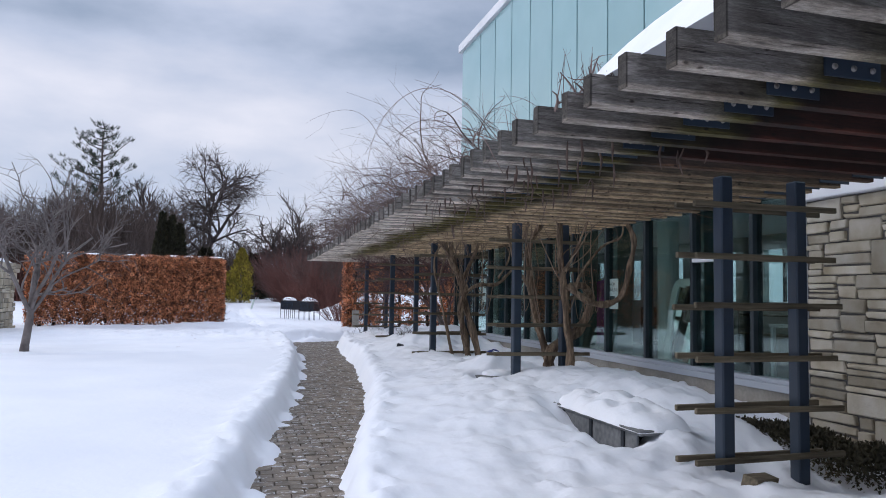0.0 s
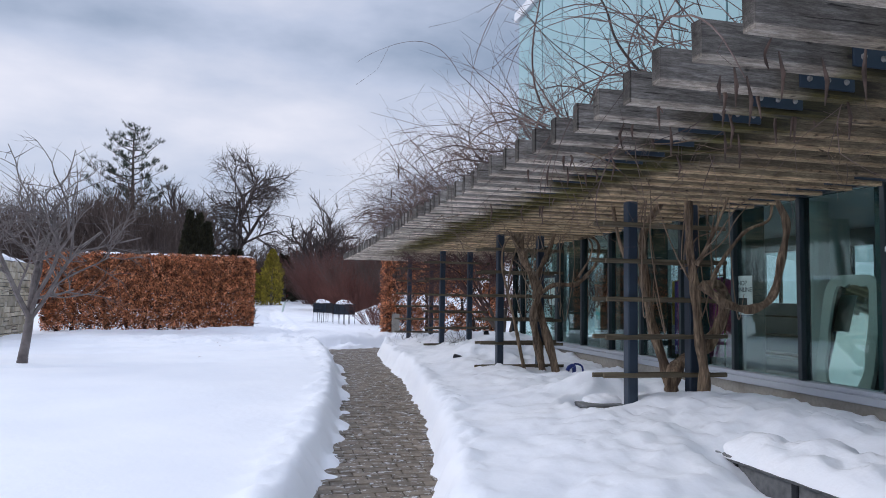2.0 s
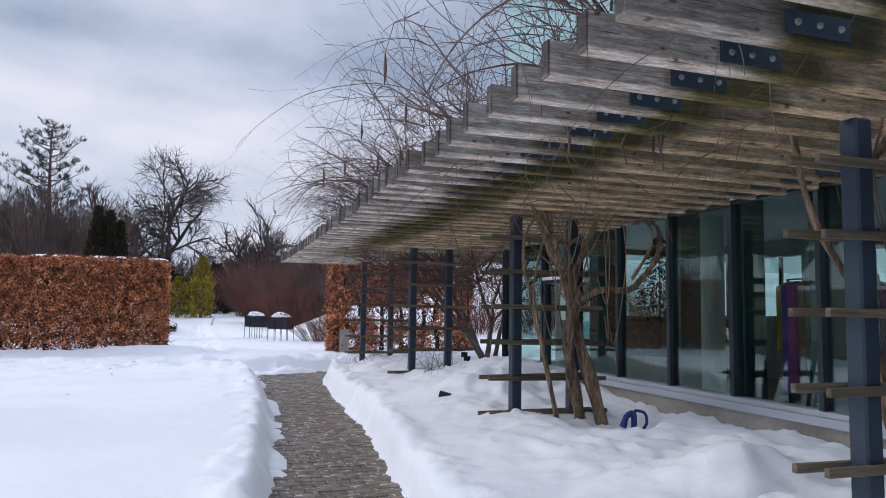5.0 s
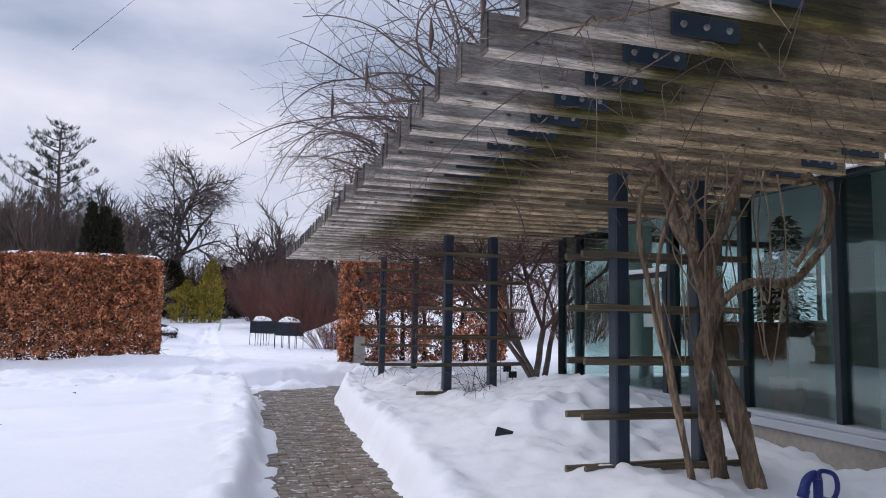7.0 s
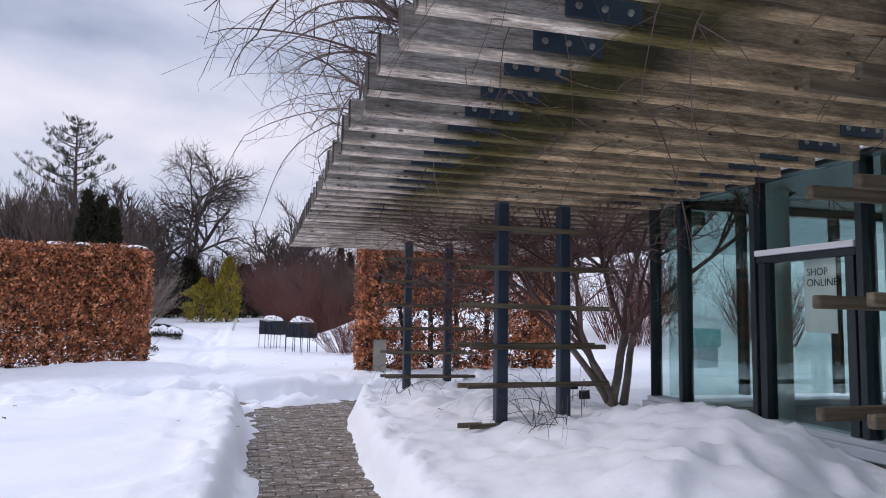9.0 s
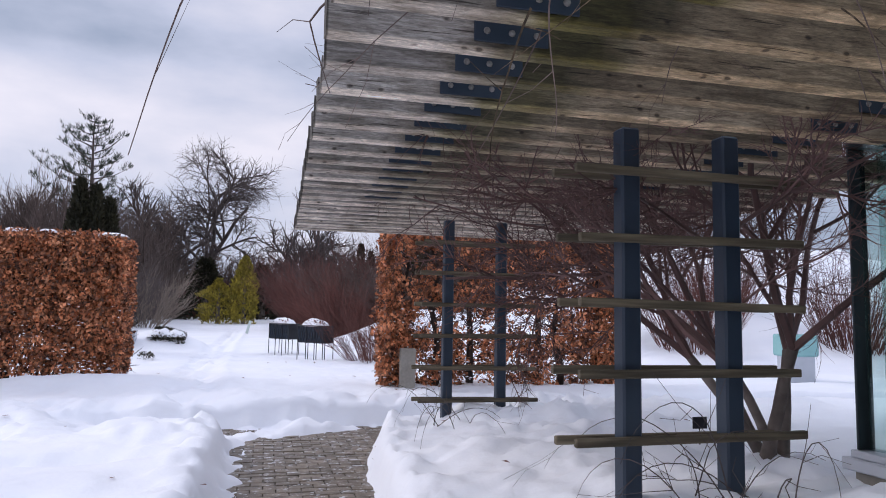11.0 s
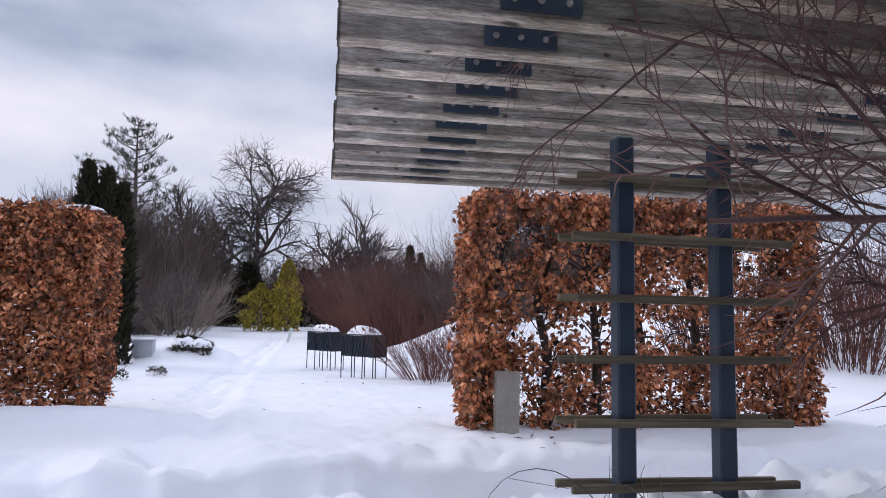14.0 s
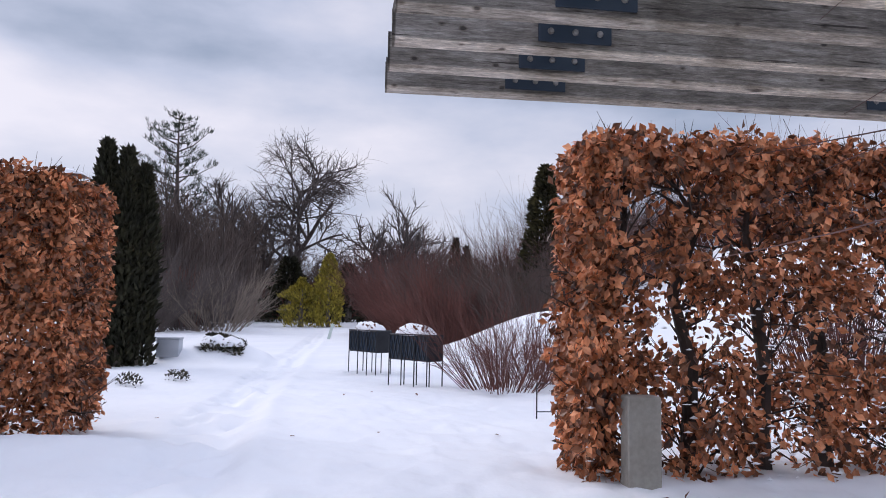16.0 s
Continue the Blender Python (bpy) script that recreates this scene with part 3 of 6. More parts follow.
def snow_height(x, y):
    x, y = np.asarray(x, float), np.asarray(y, float)
    n1 = value_noise(x * 0.55, y * 0.55, 1) - 0.5
    n2 = value_noise(x * 2.1 + 7, y * 2.1, 2) - 0.5
    n3 = value_noise(x * 6.3 + 3, y * 6.3, 3) - 0.5
    n4 = value_noise(x * 13.0 + 9, y * 13.0, 4) - 0.5
    right = smooth_step(0.0, 1.6, x - path_right(np.minimum(y, 24)))
    z = 0.29 + 0.05 * n1 + 0.012 * n2 + 0.10 * smooth_step(18, 30, y) * smooth_step(-1.0, 2.0, x)
    z = z + right * (0.16 * smooth_step(4.5, 8, y) + 0.07 * n2 + 0.06 * n3 + 0.045 * n4) * (1 - smooth_step(24, 26, y))
    # banks and mounds in the planted strip
    z += bump_at(x, y, 3.7, 9.1, 0.9, 0.7, 0.10) + bump_at(x, y, 4.6, 9.2, 0.7, 0.5, 0.12) - bump_at(x, y, 5.0, 13.2, 0.75, 0.7, 0.20)
    z += bump_at(x, y, 5.0, 16.8, 0.8, 1.3, 0.42) + bump_at(x, y, 4.1, 15.9, 0.6, 0.9, 0.20) + bump_at(x, y, 3.3, 16.6, 0.7, 1.4, 0.10)
    z += bump_at(x, y, 5.2, 12.4, 0.6, 1.5, 0.10) + bump_at(x, y, 5.0, 10.6, 0.7, 0.8, 0.10) + bump_at(x, y, 4.3, 8.3, 0.6, 0.8, 0.12)
    z -= bump_at(x, y, 5.0, 5.0, 1.2, 0.9, 0.28)
    # hollow in front of the bench, and snow banked beside it
    z -= 0.27 * np.exp(-((x - 3.50) / 0.27) ** 4 - ((y - 6.55) / 0.85) ** 4)
    z -= 0.22 * np.exp(-((x - 3.55) / 0.30) ** 4 - ((y - 9.60) / 0.30) ** 4)
    z += bump_at(x, y, 3.9, 10.6, 0.5, 0.45, 0.24) + bump_at(x, y, 3.0, 7.6, 0.5, 0.9, 0.06) + bump_at(x, y, 3.75, 5.7, 0.4, 0.4, 0.16)
    z += bump_at(x, y, 4.55, 6.9, 0.5, 1.3, 0.20) + bump_at(x, y, 5.2, 8.6, 0.5, 0.8, 0.14)
    lumps = (0.5 - np.abs(value_noise(x * 3.3 + 5, y * 3.3, 8) - 0.5)) * value_noise(x * 0.9, y * 0.9 + 3, 9)
    z += right * 0.19 * lumps * smooth_step(8.0, 11.0, y) * (1 - smooth_step(23, 24, y))
    left_mess = (1 - smooth_step(0.0, 1.2, path_left(np.minimum(y, 24)) - x - 0.6)) * smooth_step(15, 19, y) * (1 - smooth_step(25, 27, y))
    z += (left_mess * 0.12 * lumps + 0.05 * lumps * smooth_step(20, 24, y) * (1 - smooth_step(29, 34, y))) * (x < 6)
    z += bump_at(x, y, -1.6, 41.0, 1.35, 0.8, 0.72)
    # trench where the side path was cleared
    side = smooth_step(23.6, 23.9, y) * (1 - smooth_step(25.15, 25.3, y)) * smooth_step(-1.0, 0.3, x) * (1 - smooth_step(13, 14, x))
    z = z * (1 - side) + side * (0.03 + 0.05 * n2 + 0.04 * n3)
    z += 0.05 * smooth_step(25.3, 25.7, y) * (1 - smooth_step(26.5, 28.5, y)) * smooth_step(-1, 1, x)
    z += (0.045 * n3 + 0.03 * n4 + 0.08 * n2) * smooth_step(22.2, 23.2, y) * (1 - smooth_step(25.6, 26.6, y)) * (x < 8)
    # cleared path
    wob = 0.10 * n2 + 0.09 * n3 + 0.04 * n4
    d = np.minimum(x - path_left(y) + wob, path_right(y) - x + wob * 0.9)
    d = np.minimum(d, (path_end(x) - y) + 0.1 * n2)
    cut = smooth_step(-0.20, 0.04, d)
    lip = np.exp(-((d + 0.28) / 0.16) ** 2) * (0.03 + 0.07 * n3 + 0.05 * n4)
    foot = 0.13 * smooth_step(0.0, 0.5, n2 + 0.7 * n3 + 0.25) * (1 - smooth_step(0.02, 0.30, x - path_left(y)))
    z = z * (1 - cut) + (foot - 0.07) * cut + lip * (y < 24)
    # trodden trail on the lawn ahead
    off = x - np.interp(y, (24, 27, 31, 41, 62), (1.25, 0.85, 0.52, 0.33, 0.1)) - 0.12 * (value_noise(x * 0 + 2, y * 0.5, 12) - 0.5)
    walked = smooth_step(24.5, 26, y) * (1 - smooth_step(60, 70, y))
    z += walked * (np.exp(-(off / 0.42) ** 4) * (-0.06 + 0.16 * (value_noise(x * 3.1, y * 2.3, 6) - 0.5)) + 0.045 * np.exp(-((off - 0.55) / 0.16) ** 2) * (0.4 + value_noise(x * 2, y * 2, 14)))
    stride = y / 0.68 + 0.25 * (value_noise(x * 0 + 5, y * 0.9, 13) - 0.5)
    for side_x, shift in ((-0.17, 0.0), (0.17, 0.5), (-0.38, 0.3)):
        heel = (stride + shift) % 1.0 - 0.5
        z -= walked * 0.07 * np.exp(-((off - side_x) / 0.11) ** 2 - (heel * 0.68 / 0.16) ** 2)
    z += (0.03 * n3 + 0.05 * n2 + 0.018 * n4) * smooth_step(18, 24, y) * (1 - smooth_step(34, 44, y))
    for x0_, y0_, k_ in ((-1.2, 17.5, 0.35), (-0.6, 20.2, 0.22), (-2.4, 21.6, 0.1)):
        track = y - y0_ - k_ * (x - x0_) - 0.25 * (value_noise(x * 0.8, x * 0 + 4, 15) - 0.5)
        z -= (0.05 + 0.05 * value_noise(x * 3.3, y * 3.3, 16)) * np.exp(-(track / 0.17) ** 2) * smooth_step(-7, -5, x) * (1 - smooth_step(-0.2, 0.6, x - path_left(np.minimum(y, 24)) + 0.9))
    # the land swells gently, and a bank rises beyond the shrubs
    z += 0.9 * smooth_step(45, 120, y)
    bank = smooth_step(8.0, 18.0, x) * smooth_step(27, 42, y) * (1 - smooth_step(70, 95, y))
    z += bank * (4.0 + 1.2 * n1)
    z += bump_at(x, y, 7.8, 41, 2.8, 3.6, 1.45)
    z += bump_at(x, y, -2.6, 35.2, 0.8, 1.6, 0.18) + bump_at(x, y, -1.0, 27.85, 1.7, 0.5, 0.24) + bump_at(x, y, -4.6, 27.9, 1.6, 0.4, 0.10)
    return z


def axis(dense0, dense1, step, far0, far1):
    mid = np.arange(dense0, dense1 + 1e-6, step)
    up, down = [dense1], [dense0]
    s = step
    while up[-1] < far1:
        s *= 1.12
        up.append(up[-1] + s)
    s = step
    while down[-1] > far0:
        s *= 1.12
        down.append(down[-1] - s)
    return np.array(down[:0:-1] + list(mid) + up[1:])


gx, gy = axis(-4.5, 6.0, 0.055, -420, 420), axis(0.5, 38.0, 0.075, -300, 700)
GX, GY = np.meshgrid(gx, gy)
GZ = snow_height(GX, GY)
nx, ny = len(gx), len(gy)
idx = np.arange(nx * ny).reshape(ny, nx)
quads = np.stack([idx[:-1, :-1], idx[:-1, 1:], idx[1:, 1:], idx[1:, :-1]], -1).reshape(-1, 4)
me = bpy.data.meshes.new("ground")
me.from_pydata(np.stack([GX, GY, GZ], -1).reshape(-1, 3), [], quads)
me.materials.append(SNOW)
me.polygons.foreach_set("use_smooth", np.ones(len(quads), bool))
ground = tagged(new("ground", me), "uneven white snow cover over lawn and beds", "ground", kind="structure")


def snow_z(x, y):
    return float(snow_height(np.array([x]), np.array([y]))[0])


# ---- pergola ----
BEAM_H, BEAM_T = 0.175, 0.075
beam_z = lerp_table([(0, 2.63), (3, 2.638), (7, 2.68), (12, 2.71), (18.5, 2.715), (23, 2.755), (25.2, 2.80)])
POSTS = [(3.825, 5.02), (3.775, 9.49), (3.765, 13.98), (3.865, 18.56), (3.962, 23.10)]
POST_GAP = [0.75, 0.745, 0.725, 0.665, 0.67]
RUNGS = [(2.406, 0.420), (2.442, 0.409), (2.452, 0.395), (2.45, 0.382), (2.475, 0.373)]
tip_x = lerp_table([(0, 1.785), (4.9, 1.785), (6.2, 1.863), (8, 1.863), (11.3, 1.95), (13, 1.96), (15, 2.05), (18, 2.10), (24.6, 2.24)])
plate_x = lerp_table([(0, 2.6), (11.5, 2.60), (14, 2.64), (18, 2.71), (25.2, 2.90)])
rng = random.Random(4)
pergola = empty("pergola", (3.8, 13, 0), "long timber pergola of weathered grey boards on blue steel posts", "pergola")


def under(ob, thing_ob):
    """Parents ob, placed in world metres, to a thing."""
    ob.parent = thing_ob
    ob.location = Vector(ob.location) - thing_ob.location
    return ob


def beam_mesh(seed, length):
    """One board from its tip at x = 0, slightly warped, with a chamfered edge and frayed end."""
    r = random.Random(seed)
    g = Geo()
    n = 12
    prof = [(-1, 0.004), (-1, 0.996), (-0.85, 1), (0.85, 1), (1, 0.99), (1, 0.01), (0.88, 0), (-0.88, 0)]
    ph, am = r.uniform(0, 6), r.uniform(0.001, 0.004)
    for i in range(n + 1):
        x = length * i / n
        if i == 0:
            x += r.uniform(0, 0.012)
        w = am * math.sin(ph + x * 1.7)
        for a, b in prof:
            g.v.append((x + (r.uniform(-0.004, 0.004) if i in (0, n) else 0), a * BEAM_T / 2 + w, b * BEAM_H + w))
    k = len(prof)
    for i in range(n):
        for j in range(k):
            a, b = i * k + j, i * k + (j + 1) % k
            g.face([a, a + k, b + k, b])
    g.face(list(range(k)))
    g.face([n * k + j for j in range(k)][::-1])
    return g.mesh("beam", TIMBER)


beam_meshes = [beam_mesh(s, 3.46) for s in range(7)]
long_meshes = [beam_mesh(s, 4.75) for s in range(5)]
plate_geo = Geo().bevel_box(0, 0.335, -0.012, 0, 0.033, 0.130, 0.003)
for bx in (0.055, 0.167, 0.28):
    bm = bmesh.new()
    bmesh.ops.create_cone(bm, cap_ends=True, segments=8, radius1=0.016, radius2=0.011, depth=0.012, matrix=pose(bx, -0.018, 0.08, 90))
    plate_geo.bm(bm, 1)
plate_mesh = plate_geo.mesh("bracket_plate", BLUE_STEEL, BOLT_STEEL)
board_y = [11.28 + 0.3545 * k for k in range(39, 0, -1)] + [11.28 - 0.3585 * k for k in range(35)]
for y in board_y:
    bx = float(tip_x(y)) + rng.uniform(-1, 1) * (0.007 if y > 19 else 0.022)
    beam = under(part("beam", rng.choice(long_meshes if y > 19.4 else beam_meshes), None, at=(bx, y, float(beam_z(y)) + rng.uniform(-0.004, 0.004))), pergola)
    beam.rotation_euler = (0, rng.uniform(-0.0015, 0.0015), rng.uniform(-0.002, 0.002))
    for off in (float(plate_x(y)) - bx, 5.02 - bx):
        part("bracket_plate", plate_mesh, None, beam, "blue steel plate with three bolts", at=(off + rng.uniform(-0.012, 0.012), -BEAM_T / 2 - 0.001, rng.uniform(-0.004, 0.006)))
for dx0, fixed in ((0.14, None), (0.0, 5.14)):
    for ya, yb in ((-1.2, 6.0), (6.0, 12.0), (12.0, 18.5), (18.5, 22.8), (22.8, 25.2)):
        pa, pb = [(fixed or float(plate_x(v)) + dx0, v, float(beam_z(v)) + BEAM_H + 0.045) for v in (ya, yb)]
        under(part("purlin", Geo().tube([Vector(pa) - Vector((4, 10, 1)), Vector(pb) - Vector((4, 10, 1))], 0.05, 4), BLUE_STEEL, at=(4, 10, 1)), pergola)

rung_meshes = []
for s in range(4):
    r = random.Random(40 + s)
    rung_meshes.append(Geo().bevel_box(-0.36 + r.uniform(-0.03, 0.03), 1.09 + r.uniform(-0.04, 0.03), -0.019, 0.019, -0.024, 0.024, 0.005).mesh("rung", RUNG_WOOD))
for (px, py), (z0, sp), gap in zip(POSTS, RUNGS, POST_GAP):
    for dx in (0.0, gap):
        base, zb = -0.3, float(beam_z(py))
        g = Geo().bevel_box(-0.059, 0.059, -0.059, 0.059, base, zb - 0.002, 0.012)
        under(part("post", g, BLUE_STEEL, at=(px + 0.059 + dx, py, 0)), pergola)
    for i in range(6):
        for side in (-1, 1):
            ob = under(part("rung", rung_meshes[rng.randrange(4)], None, at=(px + 0.05 - side * 0.035, py + side * 0.08, z0 - sp * i + rng.uniform(-0.012, 0.012))), pergola)
            ob.rotation_euler = (0, rng.uniform(-0.012, 0.012), 0)

# snow lying on the near boards
def drift(cx, cy, rx, ry, h, z, seed):
    g = Geo()
    n, m = 26, 26
    for j in range(m + 1):
        for i in range(n + 1):
            u, v = -1 + 2 * i / n, -1 + 2 * j / m
            rr = (abs(u) ** 5 + abs(v) ** 5) ** 0.2
            k = max(0.0, 1 - rr ** 2.6)
            w = noise.noise((u * 2 + seed, v * 2, seed)) * 0.25 + 1
            g.v.append((u * rx, v * ry, h * (k ** 0.5) * w - 0.01))
    for j in range(m):
        for i in range(n):
            a = j * (n + 1) + i
            c = (-1 + 2 * (i + 0.5) / n, -1 + 2 * (j + 0.5) / m)
            if abs(c[0]) ** 5 + abs(c[1]) ** 5 < 1.0:
                g.face([a, a + 1, a + n + 2, a + n + 1])
    return thing("snow_drift", g, SNOW_CAP, "smooth drift of snow lying on the pergola boards", "snow", smooth=True, at=(cx, cy, z))


drift(3.75, 1.3, 1.9, 3.35, 0.56, 2.815, 3)

# ---- building ----
WX, WY0, WY1, SILL, HEAD = 5.75, 6.05, 18.85, 0.76, 2.80
building = empty("building", (WX, 12, 0), "modern building with dark-framed glass shopfront and pale green glass upper storey", "building")


def bpart(name, geo, mat_, label="", parent=building):
    ob = part(name, geo, mat_, None, label)
    ob.parent = parent
    ob.location = -Vector(parent.location)
    return ob


bpart("plinth", Geo().box(WX + 0.0, WX + 0.3, WY0, WY1, -0.3, SILL - 0.13).box(WX + 0.3, 9.8, WY1 - 0.3, WY1, -0.3, SILL - 0.13), CONCRETE, "bare concrete plinth")
bpart("sill", Geo().bevel_box(WX - 0.06, WX + 0.25, WY0, WY1 + 0.06, SILL - 0.13, SILL - 0.05, 0.008).bevel_box(WX - 0.02, WX + 0.2, WY0, WY1 + 0.02, SILL - 0.05, SILL, 0.006)
      .bevel_box(WX + 0.25, 9.8, WY1 - 0.2, WY1 + 0.06, SILL - 0.13, SILL - 0.05, 0.008), ALU, "pale aluminium sill")
bpart("head_frame", Geo().bevel_box(WX + 0.0, WX + 0.16, WY0, WY1, HEAD, HEAD + 0.10, 0.006).bevel_box(WX + 0.16, 9.8, WY1 - 0.14, WY1, HEAD, HEAD + 0.10, 0.006), DARK_FRAME)
mull_y = [6.08, 6.95, 8.10, 9.23, 10.40, 11.60, 12.74, 13.82, 14.94, 16.10, 17.22, 18.30, 18.83]
for a in mull_y:
    bpart("mullion", Geo().bevel_box(WX + 0.01, WX + 0.15, a - (0.03 if a < 18.8 else 0.0), a + (0.03 if a < 18.8 else 0.018), SILL, HEAD, 0.005), DARK_FRAME)
for a, b in zip(mull_y, mull_y[1:]):
    ob = bpart("window_pane", Geo().box(WX + 0.07, WX + 0.082, a + 0.032, b - 0.032, SILL + 0.004, HEAD - 0.004), GLASS, "green-tinted window glass")
    ob.visible_shadow = False
for a in (6.9, 8.2, 9.6):
    bpart("mullion", Geo().bevel_box(a - 0.03, a + 0.03, WY1 - 0.14, WY1 - 0.01, SILL, HEAD, 0.005), DARK_FRAME)
for a, b in zip((5.92, 6.9, 8.2), (6.9, 8.2, 9.6)):
    ob = bpart("window_pane", Geo().box(a + 0.032, b - 0.032, WY1 - 0.08, WY1 - 0.068, SILL + 0.004, HEAD - 0.004), GLASS, "green-tinted window glass")
    ob.visible_shadow = False
bpart("fascia", Geo().bevel_box(WX - 0.10, WX - 0.052, WY0, WY1, HEAD + 0.02, HEAD + 0.22, 0.004), WHITE_PAINT, "white metal fascia")
bpart("soffit", Geo().box(WX - 0.05, 9.85, -4, WY1, HEAD + 0.10, HEAD + 0.22), WHITE_PAINT)
# door leaf and transom
bpart("door_frame", Geo().bevel_box(WX + 0.02, WX + 0.13, 16.14, 17.18, 2.08, 2.138, 0.004).bevel_box(WX + 0.02, WX + 0.13, 16.16, 16.24, SILL, 2.08, 0.004)
      .bevel_box(WX + 0.02, WX + 0.13, 17.08, 17.16, SILL, 2.08, 0.004), DARK_FRAME, "dark door frame with transom")
bpart("transom", Geo().bevel_box(WX + 0.0, WX + 0.12, 6.98, 8.07, 2.12, 2.17, 0.004), WHITE_PAINT, "white transom bar")
bpart("transom", Geo().bevel_box(WX, WX + 0.12, 16.14, 17.18, 2.14, 2.19, 0.004), WHITE_PAINT, "white transom bar")
# upper storey clad in glass
UX, UZ0, UZ1, UY1 = 6.02, HEAD + 0.22, 8.75, 19.28
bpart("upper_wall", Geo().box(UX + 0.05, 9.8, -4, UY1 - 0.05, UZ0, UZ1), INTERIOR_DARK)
cl = [19.28, 17.66, 16.51, 15.38, 14.26, 13.1, 11.97, 10.8, 9.64, 8.5, 7.36, 6.2, 5.06, 3.9, 2.8, 1.66, 0.5, -0.64, -1.8]
for b, a in zip(cl, cl[1:]):
    bpart("cladding_panel", Geo().bevel_box(UX, UX + 0.045, a + 0.022, b - 0.022, UZ0, UZ1, 0.004), SPANDREL)
for a in np.arange(UX, 9.0, 1.15):
    bpart("cladding_panel", Geo().bevel_box(float(a) + 0.06, float(a) + 1.19, UY1 - 0.045, UY1, UZ0, UZ1, 0.004), SPANDREL)
bpart("parapet", Geo().bevel_box(UX - 0.10, 9.95, -4, UY1 + 0.10, UZ1, UZ1 + 0.24, 0.01), WHITE_PAINT, "white metal parapet")
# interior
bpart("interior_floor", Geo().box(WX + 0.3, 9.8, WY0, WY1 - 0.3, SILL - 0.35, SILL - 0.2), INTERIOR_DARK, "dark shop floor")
wall_g = Geo().box(9.6, 9.8, WY0, 18.55, SILL - 0.4, 1.62).box(9.6, 9.8, WY0, 18.55, 2.62, HEAD + 0.1).box(6.0, 9.6, WY0 - 0.2, WY0, SILL - 0.3, HEAD + 0.1)
for k in range(8):
    ya = WY0 + k * 1.76
    wall_g.box(9.6, 9.8, ya, ya + 0.7, 1.62, 2.62)
for k in range(7):
    ya = WY0 + k * 1.76
    ob = bpart("window_pane", Geo().box(9.68, 9.70, ya + 0.705, ya + 1.755, 1.625, 2.615), GLASS, "green-tinted window glass")
    ob.visible_shadow = False
    bpart("mullion", Geo().bevel_box(9.66, 9.72, ya + 1.20, ya + 1.25, 1.622, 2.618, 0.004), DARK_FRAME)
bpart("interior_wall", wall_g, INTERIOR, "pale inner wall with a band of windows")
for fy in (8.32, 10.62, 11.82, 12.96, 14.04, 16.0):
    bpart("fin", Geo().bevel_box(6.05, 6.35, fy - 0.10, fy + 0.16, SILL - 0.2, HEAD + 0.1, 0.01), TEAL_FIN, "dark teal interior fin")
for cx, cy in ((6.75, 10.1), (6.75, 14.25), (6.6, 17.95), (8.4, 11.5)):
    g = Geo().tube([(cx, cy, SILL - 0.2), (cx, cy, HEAD + 0.1)], 0.17, 20)
    bpart("column", g, PALE, "round pale column")

# stone wall that continues the facade towards the start of the walk
stone_wall = empty("wall_stone", (5.62, 3, 0), "coursed limestone wall with white coping", "wall", kind="structure")
ob = part("mortar_core", Geo().box(5.68, 6.3, -4, 6.0, -0.3, 2.66), MORTAR, stone_wall)
ob.location = -Vector(stone_wall.location)
ob = part("coping", Geo().bevel_box(5.55, 6.35, -4, 6.02, 2.66, 2.80, 0.01).bevel_box(5.60, 5.68, 6.0, 6.05, 0.3, 2.66, 0.005), WHITE_PAINT, stone_wall, "white metal coping")
ob.location = -Vector(stone_wall.location)
def lay_stones(parent_ob, seed, run0, run1, z0, z1, place, splits=(1, 2, 2, 3, 3, 4)):
    """Ledge stone: every course is cut into lengths of one, two or three stones in height."""
    r = random.Random(seed)
    z = z0
    while z < z1 - 0.02:
        h = min(r.uniform(0.20, 0.34), z1 - z)
        if z1 - z - h < 0.12:
            h = z1 - z
        run = run0
        while run < run1:
            w = r.uniform(0.18, 0.62)
            cuts = r.choice(splits)
            edges = [0.0] + sorted(h * (k + 1) / cuts + r.uniform(-0.025, 0.025) for k in range(cuts - 1)) + [h]
            for a, b in zip(edges, edges[1:]):
                d = r.uniform(0.07, 0.14)
                bm = bmesh.new()
                bmesh.ops.create_cube(bm, size=1)
                for v in bm.verts:
                    v.co = (v.co.x * d, v.co.y * (w - 0.018) + r.uniform(-0.02, 0.02), v.co.z * (b - a - 0.018) + r.uniform(-0.012, 0.012))
                bmesh.ops.bevel(bm, geom=bm.edges, offset=0.011, segments=1, affect="EDGES")
                place(part("stone", Geo().bm(bm), LIMESTONE, parent_ob), run + w / 2, z + (a + b) / 2)
            run += w
        z += h


def facade_stone(ob, run, z):
    ob.location = (5.69 - stone_wall.location.x, 5.98 - run - stone_wall.location.y, z)


lay_stones(stone_wall, 11, 0.0, 4.6, 0.0, 2.655, facade_stone)


# ---- hedges of copper beech ----
def rand_unit(r):
    return Vector((r.gauss(0, 1), r.gauss(0, 1), r.gauss(0, 1))).normalized()


